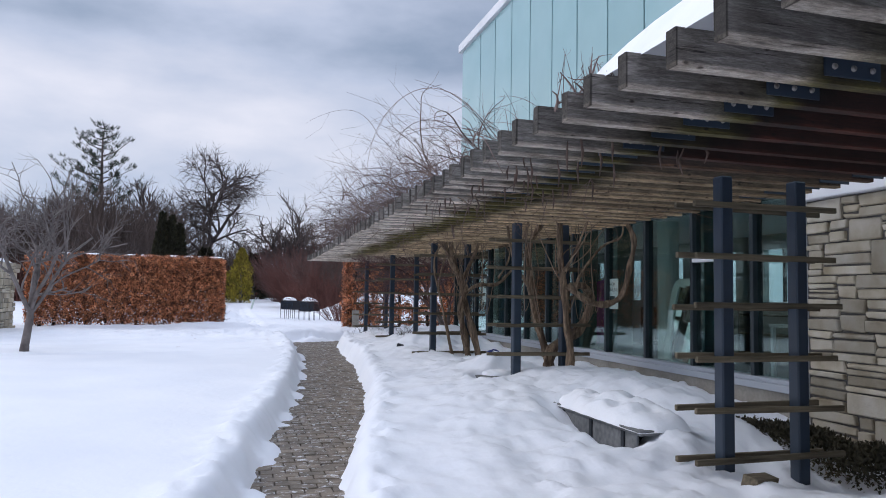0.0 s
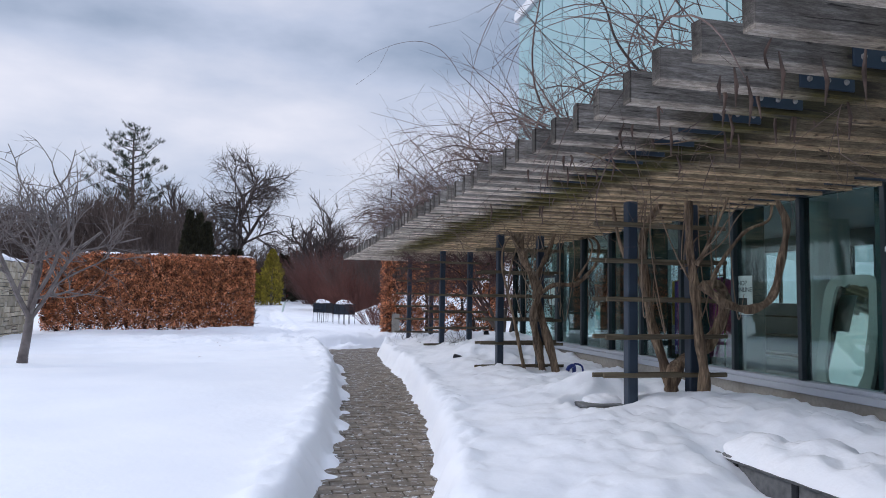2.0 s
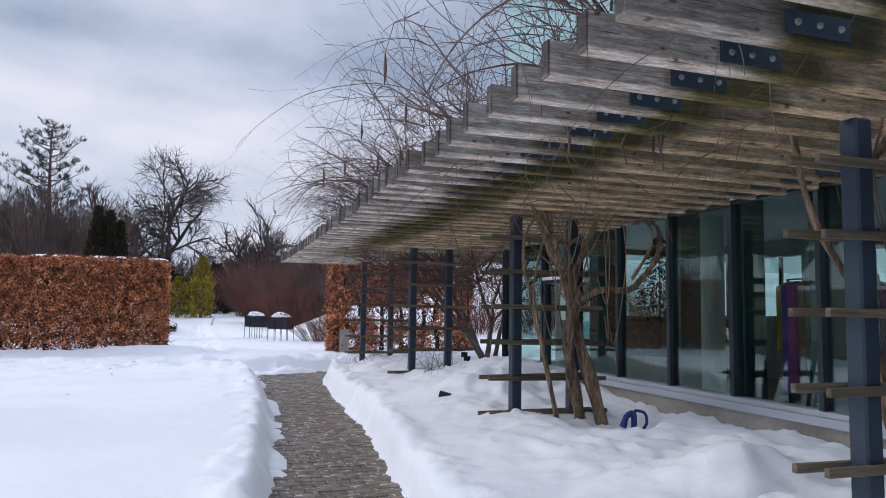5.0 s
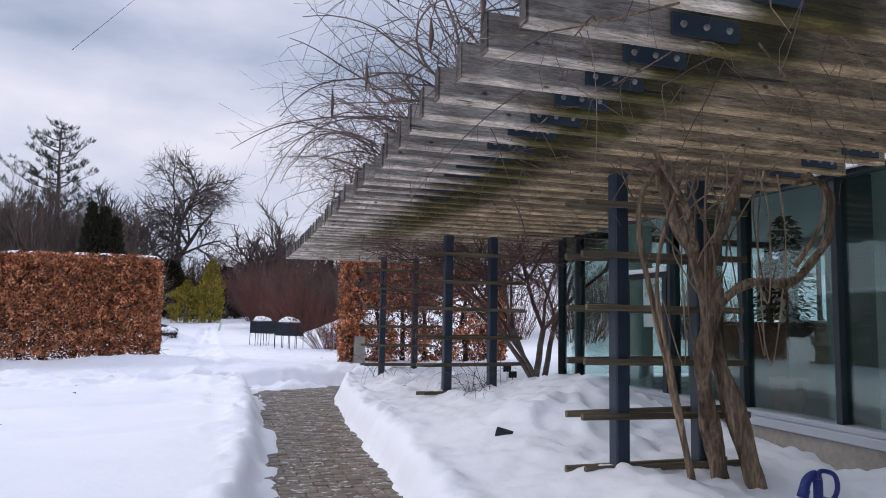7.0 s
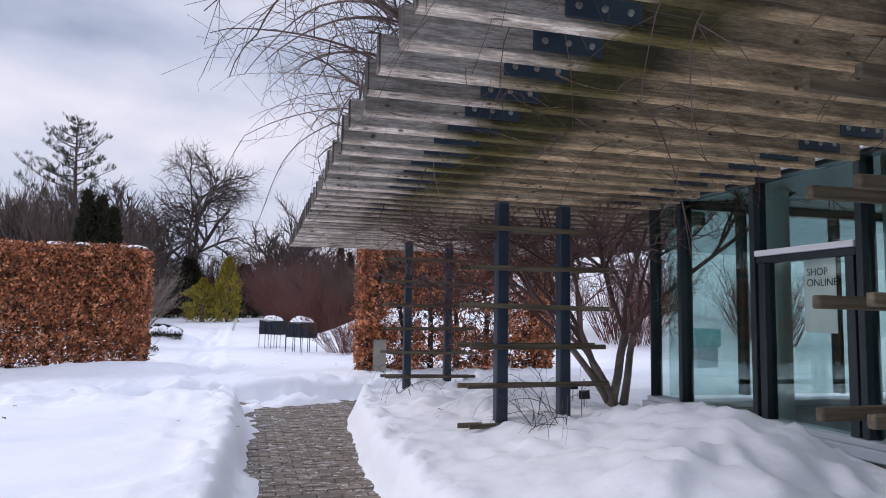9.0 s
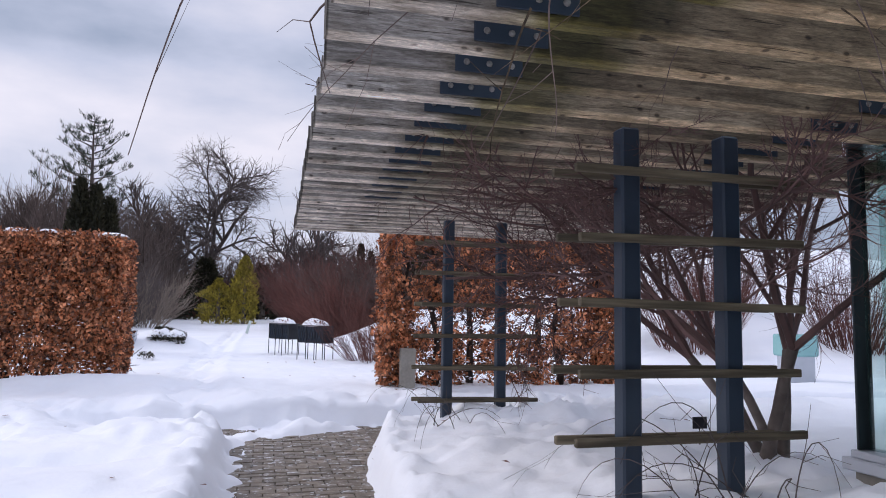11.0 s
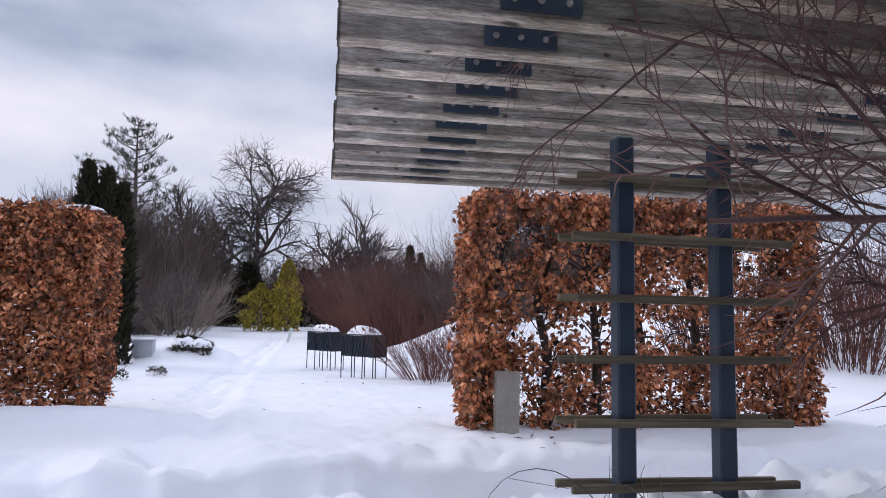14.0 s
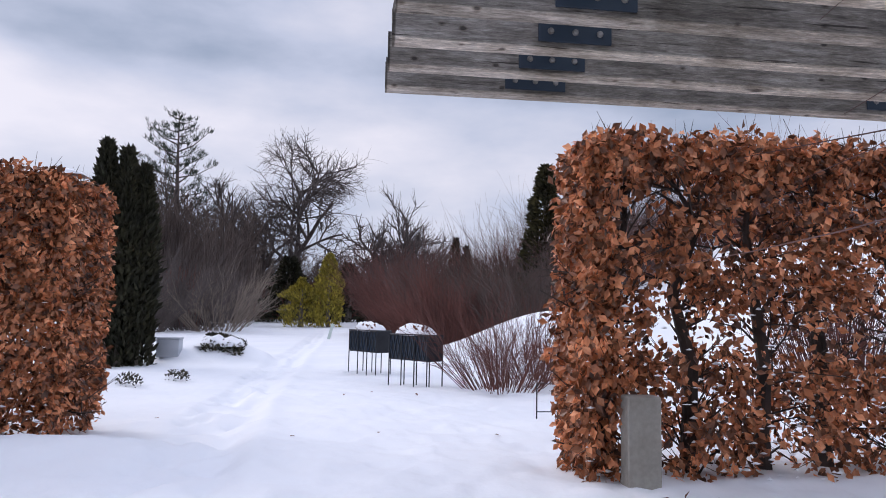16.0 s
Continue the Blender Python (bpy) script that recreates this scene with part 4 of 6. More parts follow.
def beech_hedge(name, x0, x1, y0, y1, z0, z1, count, seed, label, holes=0.0, size=0.085, skin=0.16, trunks=1.0, mat_=None):
    r = random.Random(seed)
    hedge = empty(name, ((x0 + x1) / 2, (y0 + y1) / 2, 0), label, "hedge", "beech hedges")
    base = Vector(hedge.location)
    g = Geo()
    area = [(x1 - x0) * (z1 - z0), (x1 - x0) * (z1 - z0) * 0.7, (y1 - y0) * (z1 - z0), (y1 - y0) * (z1 - z0), (x1 - x0) * (y1 - y0)]
    made = 0
    while made < count:
        f = r.choices(range(5), area)[0]
        u, v = r.random(), r.random()
        d = abs(r.gauss(0, skin))
        if f == 0:
            p, nrm = Vector((x0 + u * (x1 - x0), y0 + d, z0 + v * (z1 - z0))), Vector((0, -1, 0))
        elif f == 1:
            p, nrm = Vector((x0 + u * (x1 - x0), y1 - d, z0 + v * (z1 - z0))), Vector((0, 1, 0))
        elif f == 2:
            p, nrm = Vector((x0 + d, y0 + u * (y1 - y0), z0 + v * (z1 - z0))), Vector((-1, 0, 0))
        elif f == 3:
            p, nrm = Vector((x1 - d, y0 + u * (y1 - y0), z0 + v * (z1 - z0))), Vector((1, 0, 0))
        else:
            p, nrm = Vector((x0 + u * (x1 - x0), y0 + v * (y1 - y0), z1 - d)), Vector((0, 0, 1))
        # clipped but uneven outline, thinner at the foot
        wob = 0.11 * noise.noise(p * 1.7) + 0.05 * noise.noise(p * 5.0)
        p += nrm * wob
        end = min(p.x - x0, x1 - p.x)
        if end < 0.25 and p.z > z1 - 0.5:
            p.z -= (0.25 - end) ** 2 * 1.2
        low = (p.z - z0) / 0.25
        if low < 1 and r.random() > max(0.35, low):
            continue
        if holes:
            inside = min(p.x - x0, x1 - p.x) / 0.55
            top = (z1 - p.z) / 0.5
            gap = noise.noise(Vector((p.x * 2.5, 3.0, p.z * 2.3)) + Vector((seed, 0, 0))) + 0.55 * noise.noise(Vector((p.x * 6.5, 1, p.z * 6.5)))
            if inside > 0.5 and top > 0.6 and gap > 0.28 - holes and r.random() < 0.93:
                continue
        along = (Vector((0, 0, -1)) * r.uniform(-0.2, 1.1) + rand_unit(r) * 0.75 + nrm * 0.25)
        face_n = nrm + rand_unit(r) * 0.7
        s = size * r.uniform(0.65, 1.3)
        g.leaf(p - base, along, face_n, s, s * r.uniform(0.5, 0.7))
        made += 1
    part("foliage", g, mat_ or BEECH_LEAF, hedge, "dry copper-brown beech leaves")
    # stems and twigs
    g = Geo()
    n = int((x1 - x0) / 0.55 * trunks)
    for i in range(n):
        tx, ty = x0 + (i + 0.5) / n * (x1 - x0) + r.uniform(-0.1, 0.1), (y0 + y1) / 2 + r.uniform(-0.12, 0.12)
        pts = [Vector((tx + r.uniform(-0.04, 0.04) * k, ty + r.uniform(-0.04, 0.04) * k, z0 - 0.15 + (z1 - z0) * k / 5)) - base for k in range(6)]
        g.tube(pts, [0.075, 0.065, 0.056, 0.044, 0.028, 0.009], 7)
        for j in range(52):
            k = r.uniform(0.1, 4.6)
            p = pts[int(k)].lerp(pts[int(k) + 1], k - int(k))
            dirn = Vector((r.uniform(-1, 1), r.uniform(-1, 1) * 0.6, r.uniform(0.0, 0.8))).normalized()
            le = r.uniform(0.3, 0.65)
            q = p + dirn * le * 0.5 + rand_unit(r) * 0.05
            e2 = p + dirn * le + rand_unit(r) * 0.08
            g.tube([p, q, e2], [0.012, 0.008, 0.003], 4, cap=False)
            for kk in range(3):
                g.tube([q, q + dirn * 0.15 + rand_unit(r) * 0.2], [0.004, 0.002], 3, cap=False)
    for i in range(int((x1 - x0) * 26)):
        p = Vector((r.uniform(x0, x1), r.uniform(y0, y1), z1 - 0.02)) - base
        g.tube([p, p + Vector((r.gauss(0, 0.05), r.gauss(0, 0.05), r.uniform(0.05, 0.22)))], [0.004, 0.0015], 3, cap=False)
    part("branchwork", g, HEDGE_BARK, hedge, "dark bare hedge stems")
    # flecks of snow held by the lower leaves
    g = Geo()
    for i in range(int((x1 - x0) * 70)):
        h = r.random() ** 1.7
        p = Vector((r.uniform(x0, x1), y0 + r.uniform(-0.06, 0.12), z0 + 0.05 + h * 0.9 * (z1 - z0) * 0.55)) - base
        w, hh = r.uniform(0.012, 0.045), r.uniform(0.008, 0.02)
        n = len(g.v)
        g.v += [tuple(p + Vector(o)) for o in ((-w, 0, 0), (0, -w * 0.7, 0), (w, 0, 0), (0, w * 0.7, 0), (0, 0, hh), (0, 0, -hh * 0.4))]
        for k in range(4):
            g.face([n + k, n + (k + 1) % 4, n + 4])
            g.face([n + (k + 1) % 4, n + k, n + 5])
    tagged(part("caught_snow", g, SNOW_CAP, hedge, "flecks of snow caught among the leaves"), kind="stuff")
    return hedge


hedge_l = beech_hedge("beech_hedge", -7.4, -0.60, 28.35, 29.75, 0.36, 2.95, 76000, 21, "tall clipped beech hedge keeping dry copper-brown leaves", size=0.078)
hedge_r = beech_hedge("beech_hedge", 3.82, 8.1, 26.48, 27.35, 0.28, 3.07, 33000, 22, "tall clipped beech hedge, thin and see-through in its middle", holes=0.27, size=0.08)


# ---- woody plants ----
def grow(g, r, p, d, length, radius, depth, opts):
    """One limb as a bending tube, then its side limbs."""
    n = 4 if depth > 1 else 3
    pts, radii = [p.copy()], [radius]
    q, dd = p.copy(), d.copy()
    for i in range(n):
        dd = (dd + rand_unit(r) * opts["wander"] + Vector((0, 0, opts["lift"]))).normalized()
        q = q + dd * (length / n)
        pts.append(q.copy())
        radii.append(radius * (1 - (i + 1) / n * (0.45 if depth > 0 else 0.75)))
    g.tube(pts, radii, 7 if radius > 0.06 else (5 if radius > 0.02 else 3), cap=False)
    if depth == 0:
        return
    kids = opts["kids"][depth - 1]
    for k in range(kids):
        u = r.uniform(opts["from"], 1.0) * n
        i = min(int(u), n - 1)
        s = pts[i].lerp(pts[i + 1], u - i)
        ax = (pts[i + 1] - pts[i]).normalized()
        side = ax.cross(rand_unit(r)).normalized()
        ang = r.uniform(*opts["angle"])
        nd = (ax * math.cos(ang) + side * math.sin(ang)).normalized()
        grow(g, r, s, nd, length * r.uniform(*opts["ratio"]), max(opts["min"], radius * r.uniform(0.45, 0.65)), depth - 1, opts)


def bare_tree(name, at, height, seed, label, radius=0.2, stems=1, spread=0.25, kids=(5, 5, 4, 5), mat_=None, wander=0.16, lift=0.05, ratio=(0.5, 0.75), angle=(0.4, 0.9),
              trunk_frac=0.35, min_r=0.004, group="bare trees", category="tree", crown_mat=None):
    r = random.Random(seed)
    x, y = at
    tree = empty(name, (x, y, snow_z(x, y) - 0.1), label, category, group)
    tg, cg = Geo(), Geo()
    opts = dict(wander=wander, lift=lift, kids=kids, ratio=ratio, angle=angle, min=min_r)
    opts["from"] = 0.25
    for s in range(stems):
        d = Vector((r.gauss(0, spread), r.gauss(0, spread), 1)).normalized()
        pts = [Vector((r.uniform(-0.05, 0.05) * (stems > 1) * 2, r.uniform(-0.05, 0.05) * (stems > 1) * 2, 0))]
        for i in range(4):
            d = (d + rand_unit(r) * 0.08).normalized()
            pts.append(pts[-1] + d * height * trunk_frac / 4)
        rad = radius if stems == 1 else radius * r.uniform(0.6, 1)
        tg.tube(pts, [rad * 1.25, rad, rad * 0.93, rad * 0.88, rad * 0.8], 10)
        for k in range(kids[-1]):
            a = rand_unit(r)
            nd = (d + Vector((a.x, a.y, a.z * 0.3)) * r.uniform(0.35, 1.0)).normalized()
            grow(cg, r, pts[-1] if k < 2 else pts[3].lerp(pts[4], r.random()), nd, height * (1 - trunk_frac) * r.uniform(0.5, 0.75), rad * r.uniform(0.5, 0.75), len(kids) - 1, opts)
    part("trunk", tg, mat_ or BARK, tree, smooth=True)
    part("crown", cg, crown_mat or mat_ or BARK, tree, "bare winter twigs")
    return tree


def conifer(name, at, height, width, seed, label, mat_, column=False, count=2600, leaf=0.22, clump=True, category="tree", lump=0.25):
    r = random.Random(seed)
    x, y = at
    tree = empty(name, (x, y, snow_z(x, y) - 0.1), label, category)
    part("trunk", Geo().tube([(0, 0, 0), (0, 0, height * 0.5), (0, 0, height * 0.96)], [width * 0.05 + 0.04, width * 0.035 + 0.03, 0.02], 7), BARK, tree)
    g = Geo()
    for i in range(count):
        h = r.random() ** (0.75 if column else 0.9)
        z = h * height
        if column:
            rad = width * 0.5 * min(1.0, (1 - h) * 2.6 + 0.03) * (0.86 + lump * noise.noise((h * (9 if lump < 0.3 else 5), seed, 0)))
        else:
            rad = width * 0.5 * (1 - h) ** 0.8 * (0.75 + 0.5 * noise.noise((h * 14, seed, 0)))
        a = r.uniform(0, 2 * math.pi)
        rr = rad * math.sqrt(r.uniform(0.35, 1.05))
        rr *= 1 + 0.22 * noise.noise((math.cos(a) * 2, math.sin(a) * 2, z * 0.9 + seed))
        p = Vector((math.cos(a) * rr, math.sin(a) * rr, z))
        out = Vector((math.cos(a), math.sin(a), 1.6 if column else 0.35)).normalized()
        g.leaf(p, out + rand_unit(r) * 0.5, rand_unit(r), leaf * r.uniform(0.6, 1.5), leaf * r.uniform(0.35, 0.6))
    part("foliage", g, mat_, tree)
    return tree


def white_pine(at, height, seed, label):
    r = random.Random(seed)
    x, y = at
    tree = empty("pine_tree", (x, y, snow_z(x, y) - 0.1), label, "tree")
    tg, ng = Geo(), Geo()
    tg.tube([(0, 0, 0), (0.2, 0, height * 0.5), (-0.1, 0, height * 0.98)], [0.45, 0.3, 0.05], 8)
    for i in range(52):
        h = 0.30 + 0.69 * (i + r.random()) / 52
        le = height * 0.38 * (1 - h) ** 0.62 * r.uniform(0.4, 1.15) + 0.9
        a = i * 2.4 + r.uniform(-0.5, 0.5)
        p = Vector((0, 0, h * height))
        d = Vector((math.cos(a), math.sin(a), r.uniform(0.25, 0.6)))
        e2 = p + d * le
        mid = p.lerp(e2, 0.5) - Vector((0, 0, 0.10 * le))
        tg.tube([p, mid, e2], [0.10, 0.06, 0.02], 4, cap=False)
        for k in range(int(2.6 * le) + 5):
            u = r.uniform(0.3, 1.05)
            q = p.lerp(e2, u) - Vector((0, 0, 0.10 * le * (1 - abs(2 * u - 1)))) + Vector((r.gauss(0, 0.3), r.gauss(0, 0.3), r.gauss(0.1, 0.12)))
            for kk in range(9):
                ng.leaf(q + rand_unit(r) * 0.15, Vector((0, 0, 1.1)) + d * 0.5 + rand_unit(r) * 0.8, rand_unit(r), r.uniform(0.35, 0.75), r.uniform(0.04, 0.09))
    part("trunk", tg, FAR_BARK, tree)
    part("needles", ng, PINE, tree, "grey-green needle clumps")
    return tree


def twig_shrub(name, at, height, width, seed, label, mat_, stems=90, rad=0.006, group="bare shrubs", fork=3, lean=0.5, depth_w=None):
    r = random.Random(seed)
    x, y = at
    shrub = empty(name, (x, y, snow_z(x, y) - 0.05), label, "shrub", group)
    g = Geo()
    dw = depth_w or width
    for i in range(stems):
        a, q = r.uniform(0, 2 * math.pi), math.sqrt(r.random())
        bx, by = math.cos(a) * q * width * 0.35, math.sin(a) * q * dw * 0.35
        p = Vector((bx, by, snow_z(x + bx, y + by) - shrub.location.z - 0.05))
        d = Vector((math.cos(a) * q * lean + r.gauss(0, 0.12), math.sin(a) * q * lean + r.gauss(0, 0.12), 1)).normalized()
        le = height * r.uniform(0.35, 1.12) * (1 + 0.25 * noise.noise((bx * 0.9 + seed, by * 0.9, 0)))
        pts = [p, p + d * le * 0.5 + rand_unit(r) * le * 0.04, p + d * le + rand_unit(r) * le * 0.08]
        g.tube(pts, [rad * 1.5, rad, rad * 0.4], 3, cap=False)
        for k in range(fork):
            u = r.uniform(0.3, 0.9)
            s = pts[0].lerp(pts[1], u * 2) if u < 0.5 else pts[1].lerp(pts[2], u * 2 - 1)
            nd = (d + rand_unit(r) * 0.8)
            g.tube([s, s + nd * le * r.uniform(0.15, 0.4)], [rad * 0.7, rad * 0.3], 3, cap=False)
    part("branchwork", g, mat_, shrub)
    return shrub


# lawn tree, and garden trees by the building
bare_tree("bare_tree", (-4.4, 17.1), 4.1, 31, "small bare ornamental tree standing in the snowy lawn", radius=0.085, spread=0.01, kids=(5, 5, 4, 5), trunk_frac=0.24, min_r=0.003, angle=(0.5, 1.2), lift=0.02, wander=0.3, mat_=LAWN_BARK)
bare_tree("bare_tree", (5.9, 19.9), 4.1, 33, "many-stemmed bare shrub tree beside the glass corner", radius=0.055, stems=5, spread=0.48, crown_mat=PURPLE_TWIG, kids=(8, 6, 5, 4, 3), trunk_frac=0.26, min_r=0.0018, wander=0.24, angle=(0.45, 1.05), lift=0.03, ratio=(0.47, 0.71), mat_=CORNER_BARK)
# far trees
bare_tree("bare_tree", (-3.9, 95), 18.5, 35, "large bare tree with a forked dark trunk", radius=0.36, spread=0.03, kids=(6, 6, 5, 4, 4), trunk_frac=0.30, mat_=FAR_BARK, min_r=0.011, wander=0.2, ratio=(0.5, 0.75), angle=(0.5, 1.15), lift=-0.005)
bare_tree("bare_tree", (-9.0, 99), 15.0, 36, "large bare tree with a spreading crown", radius=0.5, kids=(5, 5, 5, 6), trunk_frac=0.22, mat_=FAR_BARK, min_r=0.012, wander=0.18)
bare_tree("bare_tree", (6.0, 96), 10.6, 37, "rounded bare tree of fine twigs", radius=0.35, kids=(6, 6, 6, 6), trunk_frac=0.2, mat_=FAR_BARK, min_r=0.012)
bare_tree("bare_tree", (11.5, 99), 9.4, 38, "rounded bare tree of fine twigs", radius=0.3, kids=(6, 6, 5, 6), trunk_frac=0.2, mat_=FAR_BARK, min_r=0.012)
for i, (tx, ty, th) in enumerate(((-14.5, 74, 12.5), (-12.6, 76, 12), (-16.2, 78, 13), (-10.8, 72, 10.5), (-19, 84, 13), (17, 92, 9.5), (22, 95, 10), (-25, 92, 12), (-29, 96, 12), (-22, 88, 12.5))):
    bare_tree("bare_tree", (tx, ty), th * 0.78, 50 + i, "slender bare tree among dense winter woodland", radius=0.16, kids=(4, 5, 6, 9), trunk_frac=0.3, mat_=WOODS_BARK, min_r=0.009, angle=(0.2, 0.55), lift=0.16)
white_pine((-18.75, 104.7), 23.2, 61, "tall white pine with open clumped branches")
for i, (cx, cy, ch, cw) in enumerate(((-3.98, 39.2, 5.45, 0.95), (-3.52, 39.3, 5.3, 0.9), (-3.15, 39.5, 4.9, 0.85), (-3.6, 39.8, 5.0, 0.95))):
    conifer("columnar_cedar", (cx, cy), ch, cw, 70 + i, "dark green columnar cedar", CONIFER, column=True, count=4200, leaf=0.2, lump=0.08)
conifer("columnar_cedar", (11.3, 55), 7.6, 4.4, 75, "dark conical cedar beside bare shrubs", CEDAR, count=5200, leaf=0.3)
for i, (cx, cy, ch) in enumerate(((9.0, 70, 6.3), (9.9, 71, 5.6), (14.5, 66, 5.5))):
    conifer("columnar_cedar", (cx, cy), ch, 1.1, 80 + i, "small dark columnar cedar", CONIFER, column=True, count=900, leaf=0.3)
conifer("golden_cypress", (0.1, 76), 5.6, 2.4, 85, "upright bushy yellow-green evergreen shrub", GOLD_CONIFER, column=True, lump=0.9, count=3400, leaf=0.26, category="shrub")
conifer("golden_cypress", (-2.0, 77), 3.7, 3.4, 86, "low yellow-green evergreen bush", GOLD_CONIFER, column=True, lump=0.9, count=2600, leaf=0.26, category="shrub")
conifer("dark_evergreen", (-4.0, 88), 6.0, 7.0, 87, "dark evergreen mass under bare trees", CONIFER, count=2500, leaf=0.5)
conifer("dark_evergreen", (1.5, 90), 5.5, 6.0, 88, "dark evergreen mass under bare trees", CONIFER, count=2200, leaf=0.5)

# thickets
for i, (sx, sy, sh, sw, st) in enumerate(((5.4, 62, 4.6, 5, 260), (8.0, 58, 4.2, 6, 260), (5.5, 80, 5.0, 6, 200), (12, 62, 5.2, 7, 260), (16, 60, 5.0, 7, 220), (6.0, 52, 2.8, 5, 240), (9.6, 50, 3.4, 5, 240), (13.5, 52, 3.6, 5, 200),
                                           (19, 50, 4.0, 7, 200), (24, 52, 4.0, 7, 200))):
    twig_shrub("bare_shrub", (sx, sy), sh, sw, 100 + i, "dense thicket of brown and reddish bare stems", (RED_TWIG, WOODS_BARK, PURPLE_TWIG, RED_TWIG, WOODS_BARK)[i % 5], stems=st * 2, rad=0.012, fork=9, lean=0.75)
for i, (sx, sy, sh, sw) in enumerate(((-6.2, 66, 4.2, 4), (-8.4, 68, 4.6, 5), (-7.0, 74, 4.0, 4), (-10.5, 64, 5.5, 5))):
    twig_shrub("bare_shrub", (sx, sy), sh, sw, 120 + i, "pale brown bare shrub with arching stems", (PALE_BARK, GREY_BARK)[i % 2], stems=(60, 150)[i % 2], rad=0.016, fork=9, lean=1.1)
twig_shrub("bare_shrub", (4.6, 33.2), 1.5, 1.9, 130, "low bare shrub of fine reddish twigs in snow", RED_TWIG, stems=150, rad=0.0055, fork=6, lean=1.0)
twig_shrub("bare_shrub", (5.6, 34.6), 1.6, 2.0, 131, "low bare shrub of fine reddish twigs in snow", RED_TWIG, stems=150, rad=0.0055, fork=6, lean=1.0)
for i, (sx, sy) in enumerate(((11.0, 33.5), (13.2, 32.0), (15.5, 34), (17.5, 31))):
    twig_shrub("bare_shrub", (sx, sy), 2.3, 2.6, 135 + i, "dark red-brown bare shrub on the snowy bank", RED_TWIG, stems=220, rad=0.007, fork=4)
# far woods as one mass of stems
r = random.Random(77)
g = Geo()
for i in range(1500):
    x = r.uniform(-45, 48)
    y = r.uniform(104, 140)
    h = r.uniform(5.0, 9.5) * (1.0 if x < -12 else 0.82)
    zb = snow_z(x, y)
    p = Vector((x, y, zb))
    top = p + Vector((r.gauss(0, 0.4), r.gauss(0, 0.4), h))
    g.tube([p, p.lerp(top, 0.5) + rand_unit(r) * 0.2, top], [0.13, 0.08, 0.02], 3, cap=False)
    for k in range(16):
        u = r.uniform(0.15, 1)
        s = p.lerp(top, u)
        le = h * 0.33 * r.uniform(0.4, 1)
        d = Vector((r.gauss(0, 0.55), r.gauss(0, 0.55), 1)).normalized()
        m2 = s + d * le
        g.tube([s, m2], [0.045, 0.015], 3, cap=False)
        for kk in range(2):
            g.tube([s.lerp(m2, 0.5), s.lerp(m2, 0.5) + (d + rand_unit(r) * 0.7) * le * 0.5], [0.03, 0.012], 3, cap=False)
for i in range(760):
    x = r.uniform(-48, -7)
    y = r.uniform(74, 102)
    h = r.uniform(7.5, 12.5) * (0.75 + 0.5 * noise.noise((x * 0.12, 2.0, 0)))
    p = Vector((x, y, snow_z(x, y)))
    top = p + Vector((r.gauss(0, 0.5), r.gauss(0, 0.5), h))
    g.tube([p, p.lerp(top, 0.5) + rand_unit(r) * 0.25, top], [0.10, 0.06, 0.015], 3, cap=False)
    for k in range(20):
        s = p.lerp(top, r.uniform(0.08, 1))
        le = h * 0.3 * r.uniform(0.4, 1)
        d = Vector((r.gauss(0, 0.5), r.gauss(0, 0.5), 1)).normalized()
        g.tube([s, s + d * le], [0.03, 0.01], 3, cap=False)
        for kk in range(2):
            q = s + d * le * r.uniform(0.3, 0.8)
            g.tube([q, q + (d + rand_unit(r) * 0.7) * le * 0.5], [0.02, 0.008], 3, cap=False)
for i in range(420):
    # low scrub out of view, added for the dark band reflected in the windows
    x, y = r.uniform(-110, -36), r.uniform(20, 110)
    p = Vector((x, y, snow_z(x, y)))
    h = r.uniform(2.5, 5.0)
    for k in range(9):
        d = Vector((r.gauss(0, 0.35), r.gauss(0, 0.35), 1)).normalized()
        s = p + Vector((r.gauss(0, 1.6), r.gauss(0, 1.6), 0))
        g.tube([s, s + d * h * r.uniform(0.6, 1)], [0.22, 0.03], 3, cap=False)
thing("far_woods", g, WOODS_BARK, "dense dark brown winter woodland along the horizon", "woods", kind="stuff")
g = Geo()
for i in range(11000):
    x = r.uniform(-40, 50)
    y = r.uniform(99, 106) - (28 if x < -9 and i % 2 else 0)
    zb = snow_z(x, y)
    h = r.uniform(1.5, 4.4)
    p = Vector((x, y, zb))
    g.tube([p, p + Vector((r.gauss(0, 0.5), r.gauss(0, 0.3), h))], [0.07, 0.02], 3, cap=False)
thing("far_undergrowth", g, RED_TWIG, "red-brown undergrowth at the edge of the woods", "undergrowth", kind="stuff")


# ---- vines on the pergola ----
def spline(ctrl, steps=6):
    """A Catmull-Rom curve through control points."""
    c = [Vector(p) for p in ctrl]
    c = [c[0] * 2 - c[1]] + c + [c[-1] * 2 - c[-2]]
    out = []
    for i in range(1, len(c) - 2):
        a, b, d, e = c[i - 1], c[i], c[i + 1], c[i + 2]
        for k in range(steps):
            t = k / steps
            out.append(0.5 * (2 * b + (d - a) * t + (2 * a - 5 * b + 4 * d - e) * t * t + (3 * b - a - 3 * d + e) * t ** 3))
    out.append(c[-2])
    return out


def gnarled(g, ctrl, r0, r1, seed, sides=9):
    r = random.Random(seed)
    pts = spline(ctrl, 7)
    n = len(pts)
    ph = r.uniform(0, 6)
    radii = [(r0 + (r1 - r0) * i / (n - 1)) * (1 + 0.13 * math.sin(i * 0.9 + ph) + r.uniform(-0.05, 0.05)) for i in range(n)]
    g.tube(pts, radii, 14 if r0 > 0.045 else sides, flute=0.2 if r0 > 0.045 else 0.1)


